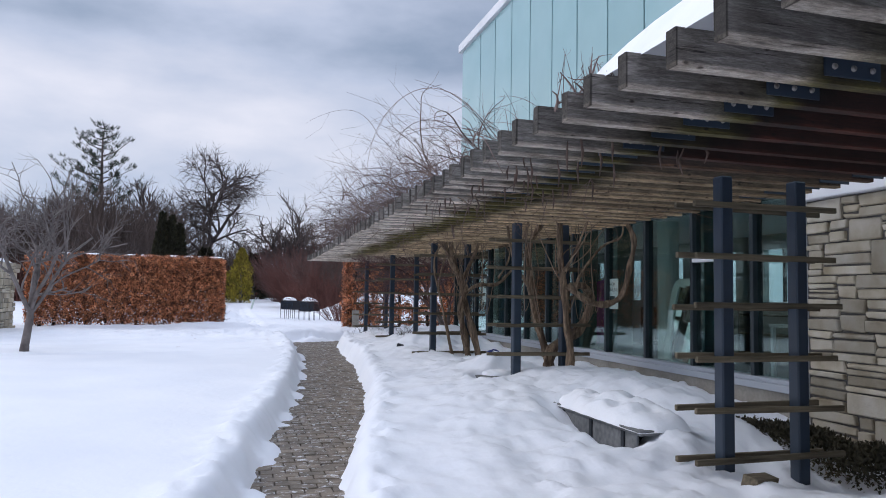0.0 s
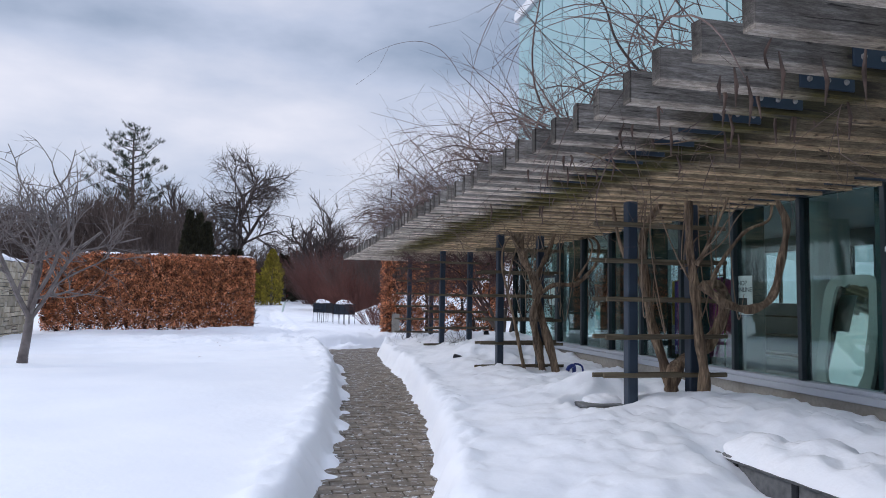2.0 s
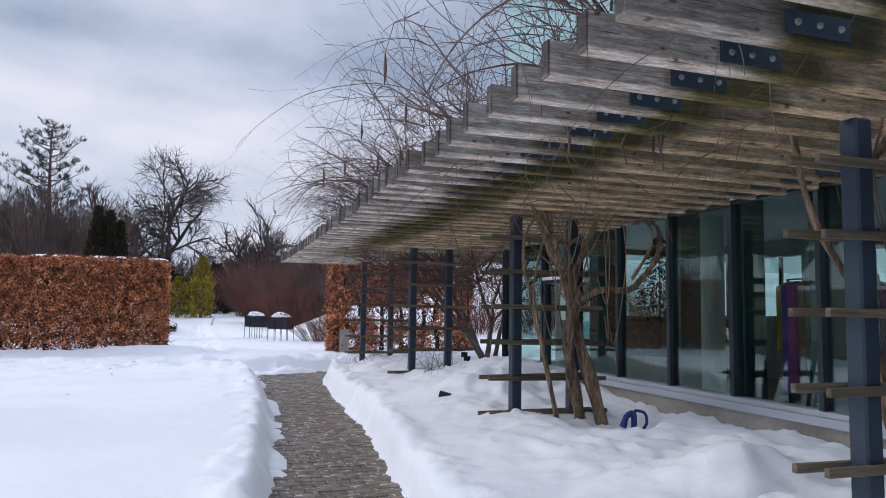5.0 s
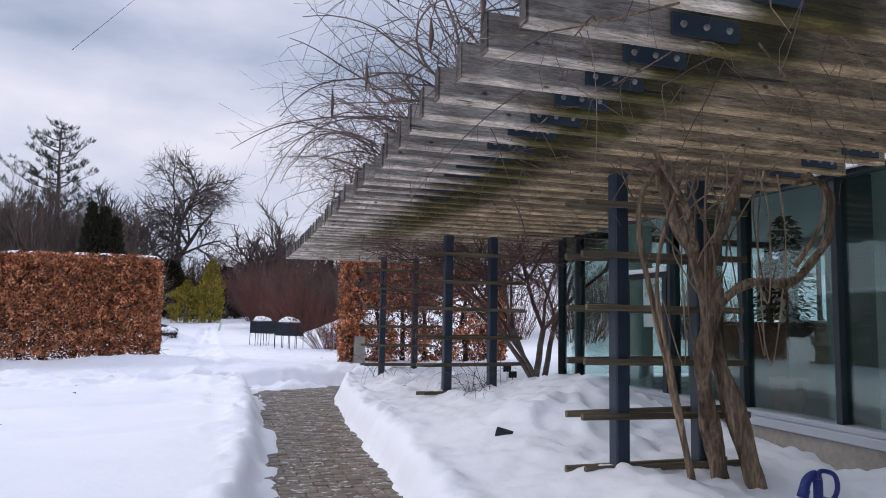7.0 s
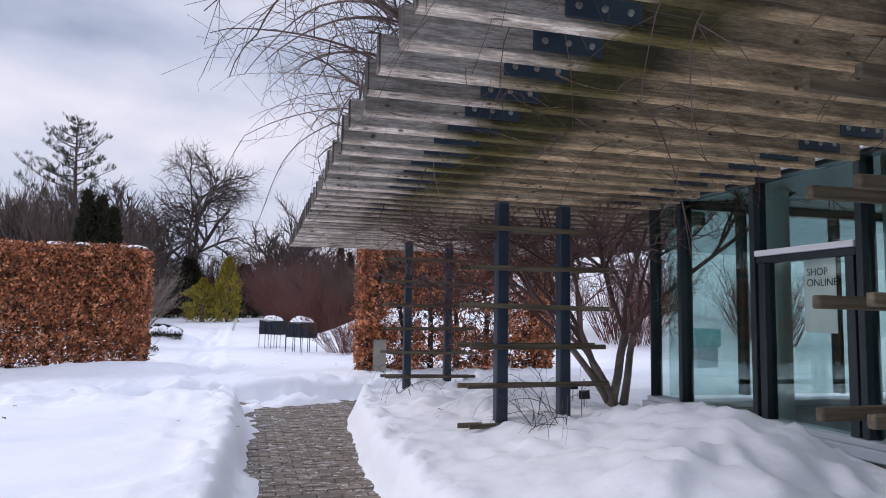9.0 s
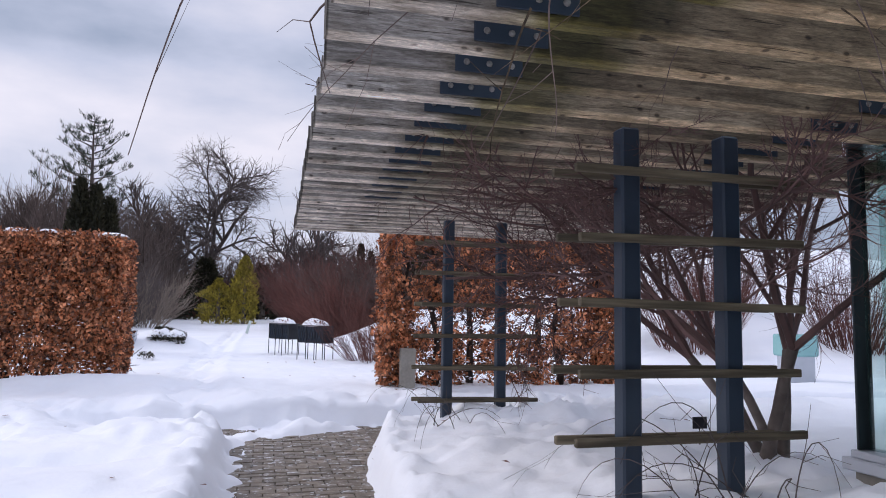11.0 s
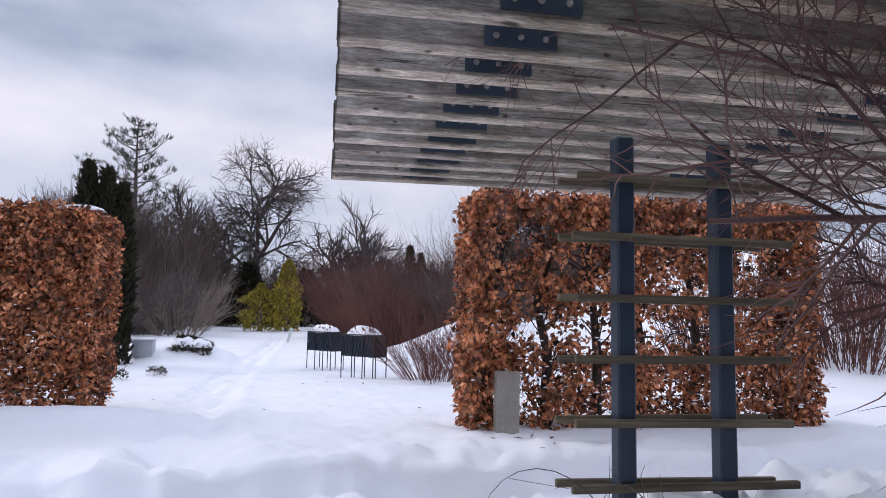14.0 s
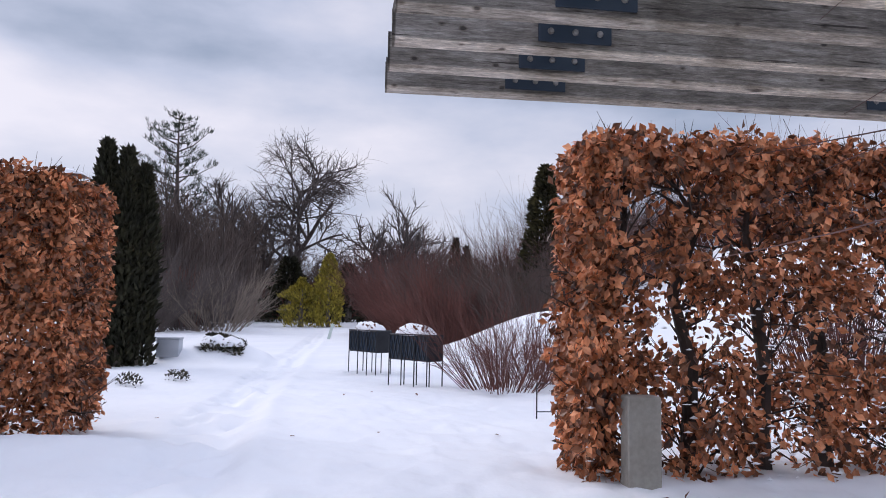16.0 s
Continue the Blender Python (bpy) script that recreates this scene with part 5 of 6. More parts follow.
def arch(g, r, start, heading, length, radius, droop, wander=0.12, twigs=2):
    """A whip that springs up, arches over and hangs."""
    n = max(7, int(length / 0.085))
    p, d = Vector(start), heading.normalized()
    pts, radii = [p.copy()], [radius]
    curl = rand_unit(r) * wander
    for i in range(n):
        curl = curl * 0.86 + rand_unit(r) * wander * 0.42
        d = (d + curl * 0.55 + Vector((0, 0, -droop * (i / n) * 0.3))).normalized()
        if r.random() < 0.05:
            d = (d + rand_unit(r) * 0.6).normalized()
        p = p + d * (length / n)
        pts.append(p.copy())
        radii.append(radius * (1 - 0.75 * (i + 1) / n))
    g.tube(pts, radii, 4 if radius > 0.006 else 3, cap=False)
    for k in range(twigs):
        i = r.randrange(1, n)
        dd = ((pts[i] - pts[i - 1]).normalized() + rand_unit(r) * 1.1).normalized()
        le = length * r.uniform(0.12, 0.35)
        q = pts[i] + dd * le * 0.5 + rand_unit(r) * 0.05
        g.tube([pts[i], q, q + (dd + rand_unit(r) * 0.5) * le * 0.5], [radii[i] * 0.7, radii[i] * 0.5, 0.0012], 3, cap=False)
    return pts


def vine(at, label, trunks, y_range, count, seed):
    ob = empty("climbing_vine", (at[0], at[1], 0.3), label, "vine", "vines on the pergola")
    base = Vector(ob.location)
    for ctrl, r0, r1 in trunks:
        g = Geo()
        gnarled(g, [Vector(c) - base for c in ctrl], r0, r1, seed + len(ctrl))
        part("trunk" if r0 > 0.045 else "branch", g, VINE, ob, smooth=True)
    r = random.Random(seed)
    # thin canes that climb from the trunks to the boards, and slack loops hanging back down
    heads = [c for ctrl, _, _ in trunks[:2] for c in ctrl[2:5]]
    for i in range(13):
        s0 = Vector(r.choice(heads)) + Vector((r.gauss(0, 0.05), r.gauss(0, 0.05), r.gauss(0, 0.15)))
        e0 = Vector((s0.x + r.gauss(0.05, 0.3), s0.y + r.gauss(-0.05, 0.3), float(beam_z(s0.y)) + 0.01))
        m0 = s0.lerp(e0, 0.5) + Vector((r.gauss(0, 0.10), r.gauss(0, 0.10), -0.06))
        g = Geo()
        gnarled(g, [c - base for c in (s0, s0.lerp(m0, 0.5) + rand_unit(r) * 0.04, m0, m0.lerp(e0, 0.6) + rand_unit(r) * 0.05, e0)], r.uniform(0.006, 0.013), 0.005, seed + i, 5)
        part("cane", g, CANE, ob, smooth=True)
    for i in range(7):
        s0 = Vector((at[0] + r.uniform(-0.7, 0.5), at[1] + r.uniform(-0.35, 0.1), float(beam_z(at[1])) + 0.01))
        low = s0 + Vector((r.gauss(0, 0.12), r.gauss(0, 0.1), -r.uniform(0.7, 1.5)))
        g = Geo()
        gnarled(g, [c - base for c in (s0, s0.lerp(low, 0.4) + rand_unit(r) * 0.07, low, low + Vector((r.gauss(0, 0.1), 0.03, r.uniform(0.2, 0.6))))], 0.008, 0.004, seed + 40 + i, 5)
        part("cane", g, CANE, ob, smooth=True)
    g = Geo()
    for i in range(count):
        y = min(max(r.gauss(sum(y_range) / 2, (y_range[1] - y_range[0]) * 0.27), y_range[0]), y_range[1])
        x = float(tip_x(y)) + abs(r.gauss(0.1, 0.8))
        h = Vector((-0.9 + r.gauss(0, 0.5), r.gauss(0, 0.6), r.uniform(0.1, 1.0)))
        arch(g, r, Vector((x, y, float(beam_z(y)) + BEAM_H + r.uniform(0, 0.15))) - base, h, r.uniform(0.4, 1.35), r.choice((0.003, 0.004, 0.005, 0.009)), r.uniform(-0.2, 1.2), r.uniform(0.24, 0.5), 6)
    # long whips
    for i in range(int(count * 0.035)):
        y = r.uniform(*y_range)
        arch(g, r, Vector((float(tip_x(y)) + r.uniform(0, 0.6), y, float(beam_z(y)) + BEAM_H)) - base, Vector((-0.8 + r.gauss(0, 0.35), r.gauss(0.0, 0.4), r.uniform(0.5, 1.6))), r.uniform(1.2, 2.1), 0.005, r.uniform(0.5, 1.3), 0.2, 4)
    # mat lying along the top
    for i in range(count // 2):
        y = r.uniform(*y_range)
        arch(g, r, Vector((r.uniform(2.0, 4.6), y, float(beam_z(y)) + BEAM_H + 0.03)) - base, Vector((r.gauss(0, 1), r.gauss(0, 1), 0.25)), r.uniform(0.6, 1.6), 0.006, 0.25, 0.25, 2)
    tagged(part("whip_tangle", g, TWIG, ob, "tangle of thin bare whips"), kind="stuff")
    # loose ends hanging below the boards
    g = Geo()
    for i in range(count // 6):
        y = r.uniform(*y_range)
        x = r.choice((r.uniform(2.2, 3.2), r.uniform(3.2, 5.2)))
        arch(g, r, Vector((x, y, float(beam_z(y)) - 0.01)) - base, Vector((r.gauss(0, 0.9), r.gauss(0, 0.9), -0.25)), r.uniform(0.3, 0.9), r.choice((0.003, 0.004, 0.006)), r.uniform(-0.6, 0.4), 0.32, 2)
    tagged(part("hanging_tangle", g, VINE, ob, "thin stems hanging under the boards"), kind="stuff")
    return ob


vine((4.5, 9.5), "old twisted climbing vine with looping trunk, bare in winter", [
    ([(4.60, 9.75, 0.3), (4.42, 9.75, 0.85), (4.25, 9.8, 1.4), (4.17, 9.8, 1.95), (4.15, 9.75, 2.4), (4.28, 9.6, 2.75)], 0.060, 0.036),
    ([(4.52, 9.28, 0.3), (4.60, 9.28, 0.8), (4.52, 9.28, 1.3), (4.47, 9.28, 1.85), (4.41, 9.25, 2.2), (4.36, 9.2, 2.75)], 0.057, 0.036),
    ([(4.38, 9.62, 0.6), (4.50, 9.64, 0.88), (4.72, 9.66, 1.0), (4.94, 9.64, 1.2), (5.06, 9.6, 1.45), (5.0, 9.5, 1.68), (4.80, 9.32, 1.80), (4.55, 9.24, 1.78)], 0.078, 0.046),
    ([(4.50, 9.2, 1.80), (4.76, 9.12, 1.60), (5.06, 9.1, 1.54), (5.33, 9.1, 1.70), (5.45, 9.1, 2.13), (5.50, 9.1, 2.5), (5.36, 9.1, 2.78)], 0.0455, 0.032),
    ([(4.60, 9.18, 1.72), (4.70, 9.2, 1.95), (4.88, 9.2, 2.2), (5.08, 9.2, 2.4), (5.32, 9.15, 2.52), (5.34, 9.1, 2.75)], 0.024, 0.014),
    ([(4.47, 9.22, 2.0), (4.6, 9.1, 2.35), (4.72, 9.0, 2.75)], 0.022, 0.014),
    ([(4.2, 9.8, 1.7), (3.95, 9.9, 2.2), (3.85, 9.95, 2.75)], 0.026, 0.018)], (5.4, 11.8), 230, 201)
vine((4.6, 13.7), "thick climbing vine of two twisted trunks, bare in winter", [
    ([(4.72, 13.55, 0.25), (4.56, 13.6, 0.95), (4.40, 13.65, 1.45), (4.28, 13.6, 1.95), (4.10, 13.6, 2.27), (3.90, 13.6, 2.72)], 0.072, 0.04),
    ([(4.54, 13.72, 0.25), (4.43, 13.70, 0.8), (4.27, 13.58, 1.35), (4.36, 13.55, 1.8), (4.16, 13.7, 2.3), (4.08, 13.7, 2.72)], 0.066, 0.04),
    ([(4.32, 13.58, 1.95), (4.46, 13.58, 2.25), (4.56, 13.6, 2.45), (4.66, 13.6, 2.72)], 0.042, 0.03),
    ([(4.36, 13.52, 1.70), (4.62, 13.5, 1.86), (5.0, 13.5, 1.88), (5.22, 13.5, 2.05), (5.38, 13.5, 2.25), (5.42, 13.5, 2.55), (5.28, 13.5, 2.68), (5.05, 13.5, 2.64)], 0.040, 0.018),
    ([(5.05, 13.5, 2.0), (5.2, 13.4, 2.3), (5.25, 13.4, 2.55), (5.1, 13.4, 2.72)], 0.02, 0.012),
    ([(4.13, 13.5, 0.35), (3.97, 13.5, 1.05), (3.84, 13.5, 1.55), (3.70, 13.5, 2.15), (3.74, 13.5, 2.5), (3.95, 13.5, 2.74)], 0.028, 0.014),
    ([(4.08, 13.45, 0.4), (3.90, 13.42, 1.2), (3.78, 13.42, 1.8), (3.86, 13.4, 2.3), (4.05, 13.4, 2.74)], 0.02, 0.010),
    ([(4.2, 13.55, 2.1), (4.0, 13.4, 2.4), (3.7, 13.3, 2.72)], 0.03, 0.018)], (11.2, 17.6), 330, 202)
# dry reeds standing up between two boards near the start of the walk
r = random.Random(205)
tuft = empty("dead_vine_tuft", (2.1, 3.75, 2.74), "tuft of dead reddish stems sticking up between boards", "plant")
for i in range(46):
    g = Geo()
    p = Vector((r.gauss(0, 0.16), r.gauss(0, 0.14), 0))
    arch(g, r, p, Vector((r.gauss(0, 0.3), r.gauss(0, 0.3), 1)), r.uniform(0.12, 0.42), r.choice((0.004, 0.006, 0.012)), 0.2, 0.12, 2)
    part("stem", g, TWIG, tuft)
# dry seed pods and dead leaf stalks hanging between the boards
pods = empty("seed_pods", (2.4, 7.0, 2.8), "bunches of long dry seed pods hanging between the boards", "plant")
for i in range(52):
    yk = r.choice((4.4, 5.1, 5.1, 5.5, 5.9, 6.6, 7.3, 8.0, 10.2)) + r.gauss(0, 0.07)
    xk = r.choice((2.15, 2.4, 2.55, 2.9, 3.1)) + r.gauss(0, 0.06)
    le = r.uniform(0.10, 0.26)
    zk = float(beam_z(yk)) + r.uniform(0.02, 0.13)
    top = Vector((xk, yk, zk)) - Vector(pods.location)
    bend = Vector((r.gauss(0, 0.02), r.gauss(0, 0.02), 0))
    part("pod", Geo().tube([top, top + Vector((0, 0, -le * 0.5)) + bend, top + Vector((0, 0, -le)) + bend * 0.4], [0.004, 0.011, 0.003], 5), POD, pods, smooth=True)
for i in range(7):
    yk = r.uniform(10.0, 16.0)
    le = r.uniform(0.14, 0.24)
    top = Vector((float(tip_x(yk)) - r.uniform(0.1, 0.6), yk, 2.95 + r.uniform(-0.2, 0.3))) - Vector(pods.location)
    g = Geo().tube([top + Vector((0.25, 0.1, 0.35)), top + Vector((0.06, 0.02, 0.22)), top], [0.004, 0.003, 0.002], 4)
    g.tube([top, top + Vector((0.004, 0, -le * 0.5)), top + Vector((0, 0, -le))], [0.004, 0.012, 0.003], 6)
    part("pod", g, POD, pods, smooth=True)
# climbing roses with thin arching canes at the far posts
for i, (rx_, ry_) in enumerate(((4.3, 18.2), (3.9, 22.4))):
    ob = empty("bare_climber", (rx_, ry_, snow_z(rx_, ry_) - 0.05), "thin arching bare canes rising from snow beside the posts", "shrub", "bare climbers")
    g = Geo()
    r = random.Random(210 + i)
    for k in range(14 - 7 * i):
        arch(g, r, Vector((r.gauss(0, 0.12), r.gauss(0, 0.12), 0)), Vector((r.gauss(-0.3, 0.9), r.gauss(-0.3, 0.7), r.uniform(0.6, 1.5))), r.uniform(0.7, 1.5), 0.005, r.uniform(1.0, 2.0), 0.1, 4)
    part("branchwork", g, FAR_BARK, ob)


# ---- benches under snow ----
def bench(x, y, z, length, seed):
    ob = empty("garden_bench", (x, y, z), "low grey slab bench buried under thick snow", "bench", "benches")
    part("seat", Geo().bevel_box(-0.24, 0.24, 0, length, -0.045, 0.0, 0.008), SLATE_BOARD, ob)
    part("front_board", Geo().bevel_box(-0.20, -0.17, 0.12, length - 0.1, -0.45, -0.05, 0.006), SLATE_BOARD, ob)
    for ly in (0.35, length * 0.5, length - 0.35):
        part("leg", Geo().bevel_box(-0.215, 0.20, ly - 0.03, ly + 0.03, -0.55, -0.047, 0.006), BLACK_IRON, ob)
    return ob


def heap(name, x, y, z, rx, ry, h, seed, label, mat_=SNOW_CAP, power=3.0):
    """A soft heap of snow with a rounded rim and lumpy top."""
    g = Geo()
    n, m = 22, 34
    for j in range(m + 1):
        for i in range(n + 1):
            u, v = -1 + 2 * i / n, -1 + 2 * j / m
            rr = (abs(u) ** power + abs(v) ** power) ** (1 / power)
            k = max(0.0, 1 - rr ** 2.2) ** 0.5
            w = 1 + 0.45 * noise.noise((u * rx * 4 + seed, v * ry * 4, 0)) + 0.2 * noise.noise((u * rx * 11, v * ry * 11, seed))
            g.v.append((u * rx * (1 + 0.04 * noise.noise((v * 7, seed, 0))), v * ry, h * k * w - 0.006))
    for j in range(m):
        for i in range(n):
            a = j * (n + 1) + i
            g.face([a, a + 1, a + n + 2, a + n + 1])
    return thing(name, g, mat_, label, "snow", smooth=True, at=(x, y, z))


bench(3.76, 5.72, 0.42, 1.98, 1)
heap("snow_mound", 3.86, 6.72, 0.41, 0.36, 1.02, 0.19, 5, "thick lumpy snow lying on the bench")
bench(3.62, 9.62, 0.47, 0.75, 2)
heap("snow_mound", 3.72, 10.12, 0.465, 0.25, 0.38, 0.075, 8, "thick lumpy snow lying on the bench")
# dark edging board that sticks out of the drift
ob = thing("edging_board", Geo().bevel_box(-0.14, 0.14, -0.03, 0.03, -0.12, 0.035, 0.006), BLACK_IRON, "dark board end poking out of the snow", "board", at=(3.52, 15.35, snow_z(3.52, 15.35) - 0.025))
ob.rotation_euler = (0.3, 0.25, -0.5)
ob = thing("edging_board", Geo().bevel_box(-0.16, 0.16, -0.06, 0.06, -0.1, 0.03, 0.006), RUNG_WOOD, "weathered board end poking out of the snow", "board", at=(3.75, 4.45, snow_z(3.75, 4.45) + 0.02))
ob.rotation_euler = (0.2, 0.1, 0.4)

# yard hydrant
hyd = empty("yard_hydrant", (4.80, 13.1, snow_z(4.8, 13.1) - 0.06), "bright blue metal yard hydrant standing in snow", "hydrant")
part("pipe", Geo().tube([(0, 0, -0.3), (0, 0, 0.12)], 0.022, 10), BLUE_STEEL, hyd)
part("head", Geo().tube(spline([(0, 0, 0.08), (0, 0, 0.20), (-0.02, 0, 0.25), (-0.09, 0, 0.22), (-0.13, -0.01, 0.15)]), 0.032, 10).tube([(-0.12, -0.01, 0.165), (-0.145, -0.01, 0.11)], 0.037, 10), BLUE_PAINT, hyd, smooth=True)
part("handle", Geo().tube(spline([(0, -0.03, 0.10), (0.09, -0.03, 0.09), (0.135, -0.03, 0.16), (0.11, -0.03, 0.25), (0.0, -0.03, 0.28), (-0.03, -0.03, 0.23)]), 0.016, 8), BLUE_PAINT, hyd, "curved lever handle", smooth=True)

# plant labels on stakes
for lx, ly in ((5.55, 20.3), (5.35, 19.6)):
    lab = empty("plant_label", (lx, ly, snow_z(lx, ly)), "small black plant label on a thin stake", "label", "plant labels")
    part("stake", Geo().tube([(0, 0, -0.1), (0, 0, 0.16)], 0.005, 6), BLACK_IRON, lab)
    part("plate", Geo().bevel_box(-0.07, 0.07, -0.008, 0.0, 0.13, 0.23, 0.003), BLACK_IRON, lab)

# low evergreen edging by the stone wall
def leaf_mass(name, x0, x1, y0, y1, z1, count, seed, label, size=0.05, mat_=None, snow_base=True):
    r = random.Random(seed)
    ob = empty(name, ((x0 + x1) / 2, (y0 + y1) / 2, 0.0), label, "hedge")
    base = Vector(ob.location)
    g = Geo()
    for i in range(count):
        x, y = r.uniform(x0, x1), r.uniform(y0, y1)
        edge = min(min(x - x0, x1 - x) / (0.3 * (x1 - x0)), min(y - y0, y1 - y) / (0.15 * (y1 - y0)), 1)
        zb = snow_z(x, y)
        top = zb + (z1 - zb) * (0.35 + 0.65 * math.sqrt(max(0, edge))) * (0.85 + 0.3 * noise.noise((x * 3, y * 3, seed)))
        z = top - abs(r.gauss(0, 0.09))
        g.leaf(Vector((x, y, max(z, zb - 0.02))) - base, Vector((0, 0, 0.6)) + rand_unit(r), rand_unit(r), size * r.uniform(0.6, 1.4), size * 0.5)
    part("foliage", g, mat_ or BOX_LEAF, ob)
    return ob


leaf_mass("evergreen_hedge", 5.02, 5.52, 2.6, 6.3, 0.44, 15000, 231, "low dull brown-green evergreen hedge along the stone wall", size=0.045)
leaf_mass("evergreen_hedge", -1.75, -0.75, 40.2, 41.1, 0.86, 1500, 232, "clipped dark evergreen hedge under deep snow", size=0.09)
for i, (tx, ty) in enumerate(((-2.25, 33.6), (-1.75, 34.4), (-1.2, 35.6), (-2.5, 34.8))):
    leaf_mass("evergreen_tuft", tx - 0.2, tx + 0.2, ty - 0.15, ty + 0.15, snow_z(tx, ty) + 0.22, 160, 235 + i, "small dark evergreen shoot poking through snow", size=0.06)
heap("snow_mound", -1.35, 40.75, 0.74, 0.62, 0.5, 0.24, 36, "deep snow lying on the clipped hedge")
# grey cabinet in the snow
cab = empty("utility_cabinet", (-2.55, 40.3, snow_z(-2.55, 40.3) - 0.05), "small pale grey utility cabinet standing in snow", "cabinet")
part("body", Geo().bevel_box(-0.28, 0.28, -0.2, 0.2, 0.0, 0.46, 0.015), ALU, cab)
part("lid", Geo().bevel_box(-0.30, 0.30, -0.22, 0.22, 0.462, 0.50, 0.01), ALU, cab)
# concrete bollard at the end of the hedge
bol = empty("concrete_bollard", (4.2, 26.4, snow_z(4.2, 26.4)), "square weathered concrete bollard beside the hedge end", "bollard")
part("shaft", Geo().bevel_box(-0.125, 0.125, -0.08, 0.08, -0.2, 0.64, 0.012), CONCRETE, bol)

# ---- planters on iron stands ----
def planter(x, y, turn, seed):
    z = snow_z(x, y)
    ob = empty("planter_stand", (x, y, z), "black iron trough planter on tall thin legs, heaped with snow", "planter", "planters on stands")
    part("trough", Geo().bevel_box(-0.5, 0.5, -0.17, 0.17, 0.46, 0.90, 0.01), BLACK_IRON, ob)
    for lx in (-0.49, -0.16, 0.17, 0.49):
        for ly in (-0.185, 0.185):
            part("leg", Geo().tube([(lx, ly, -0.15), (lx, ly, 0.92)], 0.011, 6), BLACK_IRON, ob)
    for k in range(10):
        for s in (-1, 1):
            xa = -0.45 + k * 0.1
            part("lattice_bar", Geo().tube([(xa - 0.05 * s, -0.178, 0.48), (xa + 0.05 * s, -0.178, 0.88)], 0.009, 4), BLUE_STEEL, ob)
    part("rim", Geo().tube([(-0.51, -0.18, 0.91), (0.51, -0.18, 0.91), (0.51, 0.18, 0.91), (-0.51, 0.18, 0.91), (-0.51, -0.18, 0.91)], 0.012, 6), BLACK_IRON, ob)
    ob.rotation_euler = (0, 0, turn)
    r = random.Random(seed)
    cap = heap("snow_mound", x, y, z + 0.89, 0.47, 0.17, 0.20, seed, "lumpy snow heaped in the planter")
    cap.rotation_euler = (0, 0, turn)
    g = Geo()
    for i in range(60):
        c = Vector((r.choice((-0.3, -0.1, 0.15, 0.35)) + r.gauss(0, 0.04), r.uniform(-0.16, -0.05), r.uniform(0, 0.12)))
        g.leaf(c, rand_unit(r) + Vector((0, 0, 0.5)), rand_unit(r), 0.07, 0.05)
    dead = empty("withered_plant", (x, y, z + 0.9), "withered dark red foliage in the planter", "plant")
    tagged(part("foliage", g, SHADE_LEAF, dead), kind="stuff")
    dead.rotation_euler = (0, 0, turn)


planter(3.2, 33.9, radians(-52), 301)
planter(2.45, 36.4, radians(-56), 302)
# iron edging hoop
hoop = empty("iron_hoop", (4.5, 30.0, snow_z(4.5, 30.0)), "low black iron garden hoop in the snow", "hoop")
part("rail", Geo().tube([(-0.13, 0, -0.1), (-0.13, 0, 0.42), (0.13, 0, 0.42), (0.13, 0, -0.1)], 0.009, 6), BLACK_IRON, hoop)
part("rail", Geo().tube([(-0.13, 0, 0.08), (0.13, 0, 0.08)], 0.007, 6), BLACK_IRON, hoop)
# small green marker post far down the trail
thing("marker_post", Geo().bevel_box(-0.07, 0.07, -0.05, 0.05, -0.2, 0.75, 0.01), PALE, "short pale green marker post leaning in snow", "post", at=(0.9, 56, snow_z(0.9, 56))).rotation_euler = (0, 0.25, 0)
# teal notice box beyond the building
nb = empty("notice_box", (12.6, 27.4, snow_z(12.6, 27.4)), "grey notice box with a teal lid on the snowy bank", "box")
part("body", Geo().bevel_box(-0.3, 0.3, -0.2, 0.2, -0.2, 0.5, 0.01), ALU, nb)
part("lid", Geo().bevel_box(-0.36, 0.36, -0.26, 0.26, 0.502, 0.95, 0.03), surface("teal_paint", [(0.3, (0.20, 0.42, 0.43)), (0.7, (0.27, 0.5, 0.5))], scale=3, rough=0.5, bump=0.05), nb)

# ---- stone garden wall across the lawn ----
gw = empty("wall_garden", (-7.4, 22.4, 0), "coursed limestone garden wall capped with snow", "wall", kind="structure")
part("core", Geo().box(-0.5, -0.03, 0.05, 4.9, -0.2, 2.5).box(-6.0, -0.5, 0.05, 0.5, -0.2, 2.5), MORTAR, gw)


def garden_stone(ob, run, z):
    ob.location = (0.0 - run, 0.04, z)
    ob.rotation_euler = (0, 0, radians(90))


def garden_side_stone(ob, run, z):
    ob.location = (-0.04, run, z)


lay_stones(gw, 13, 0.0, 2.0, 0.1, 2.5, garden_stone, (1, 1, 2, 2, 3))
lay_stones(gw, 17, 0.0, 4.8, 0.1, 2.5, garden_side_stone, (1, 1, 2, 2, 3))
heap("snow_mound", -7.67, 24.8, 2.5, 0.3, 2.4, 0.16, 33, "snow lying along the top of the garden wall")

# snow caught on the hedge tops
r = random.Random(14)
for i in range(16):
    hx = r.uniform(-7.0, -0.8)
    heap("snow_patch", hx, 28.6 + r.uniform(0, 0.6), 2.95, r.uniform(0.12, 0.32), r.uniform(0.1, 0.2), 0.07, 40 + i, "small patch of snow caught on the hedge top", power=2)

# ---- shop interior ----
sign = thing("window_sign", Geo().box(5.828, 5.832, 10.10, 10.44, 1.46, 1.95), PAPER, "white paper shop sign stuck inside the glass", "sign")


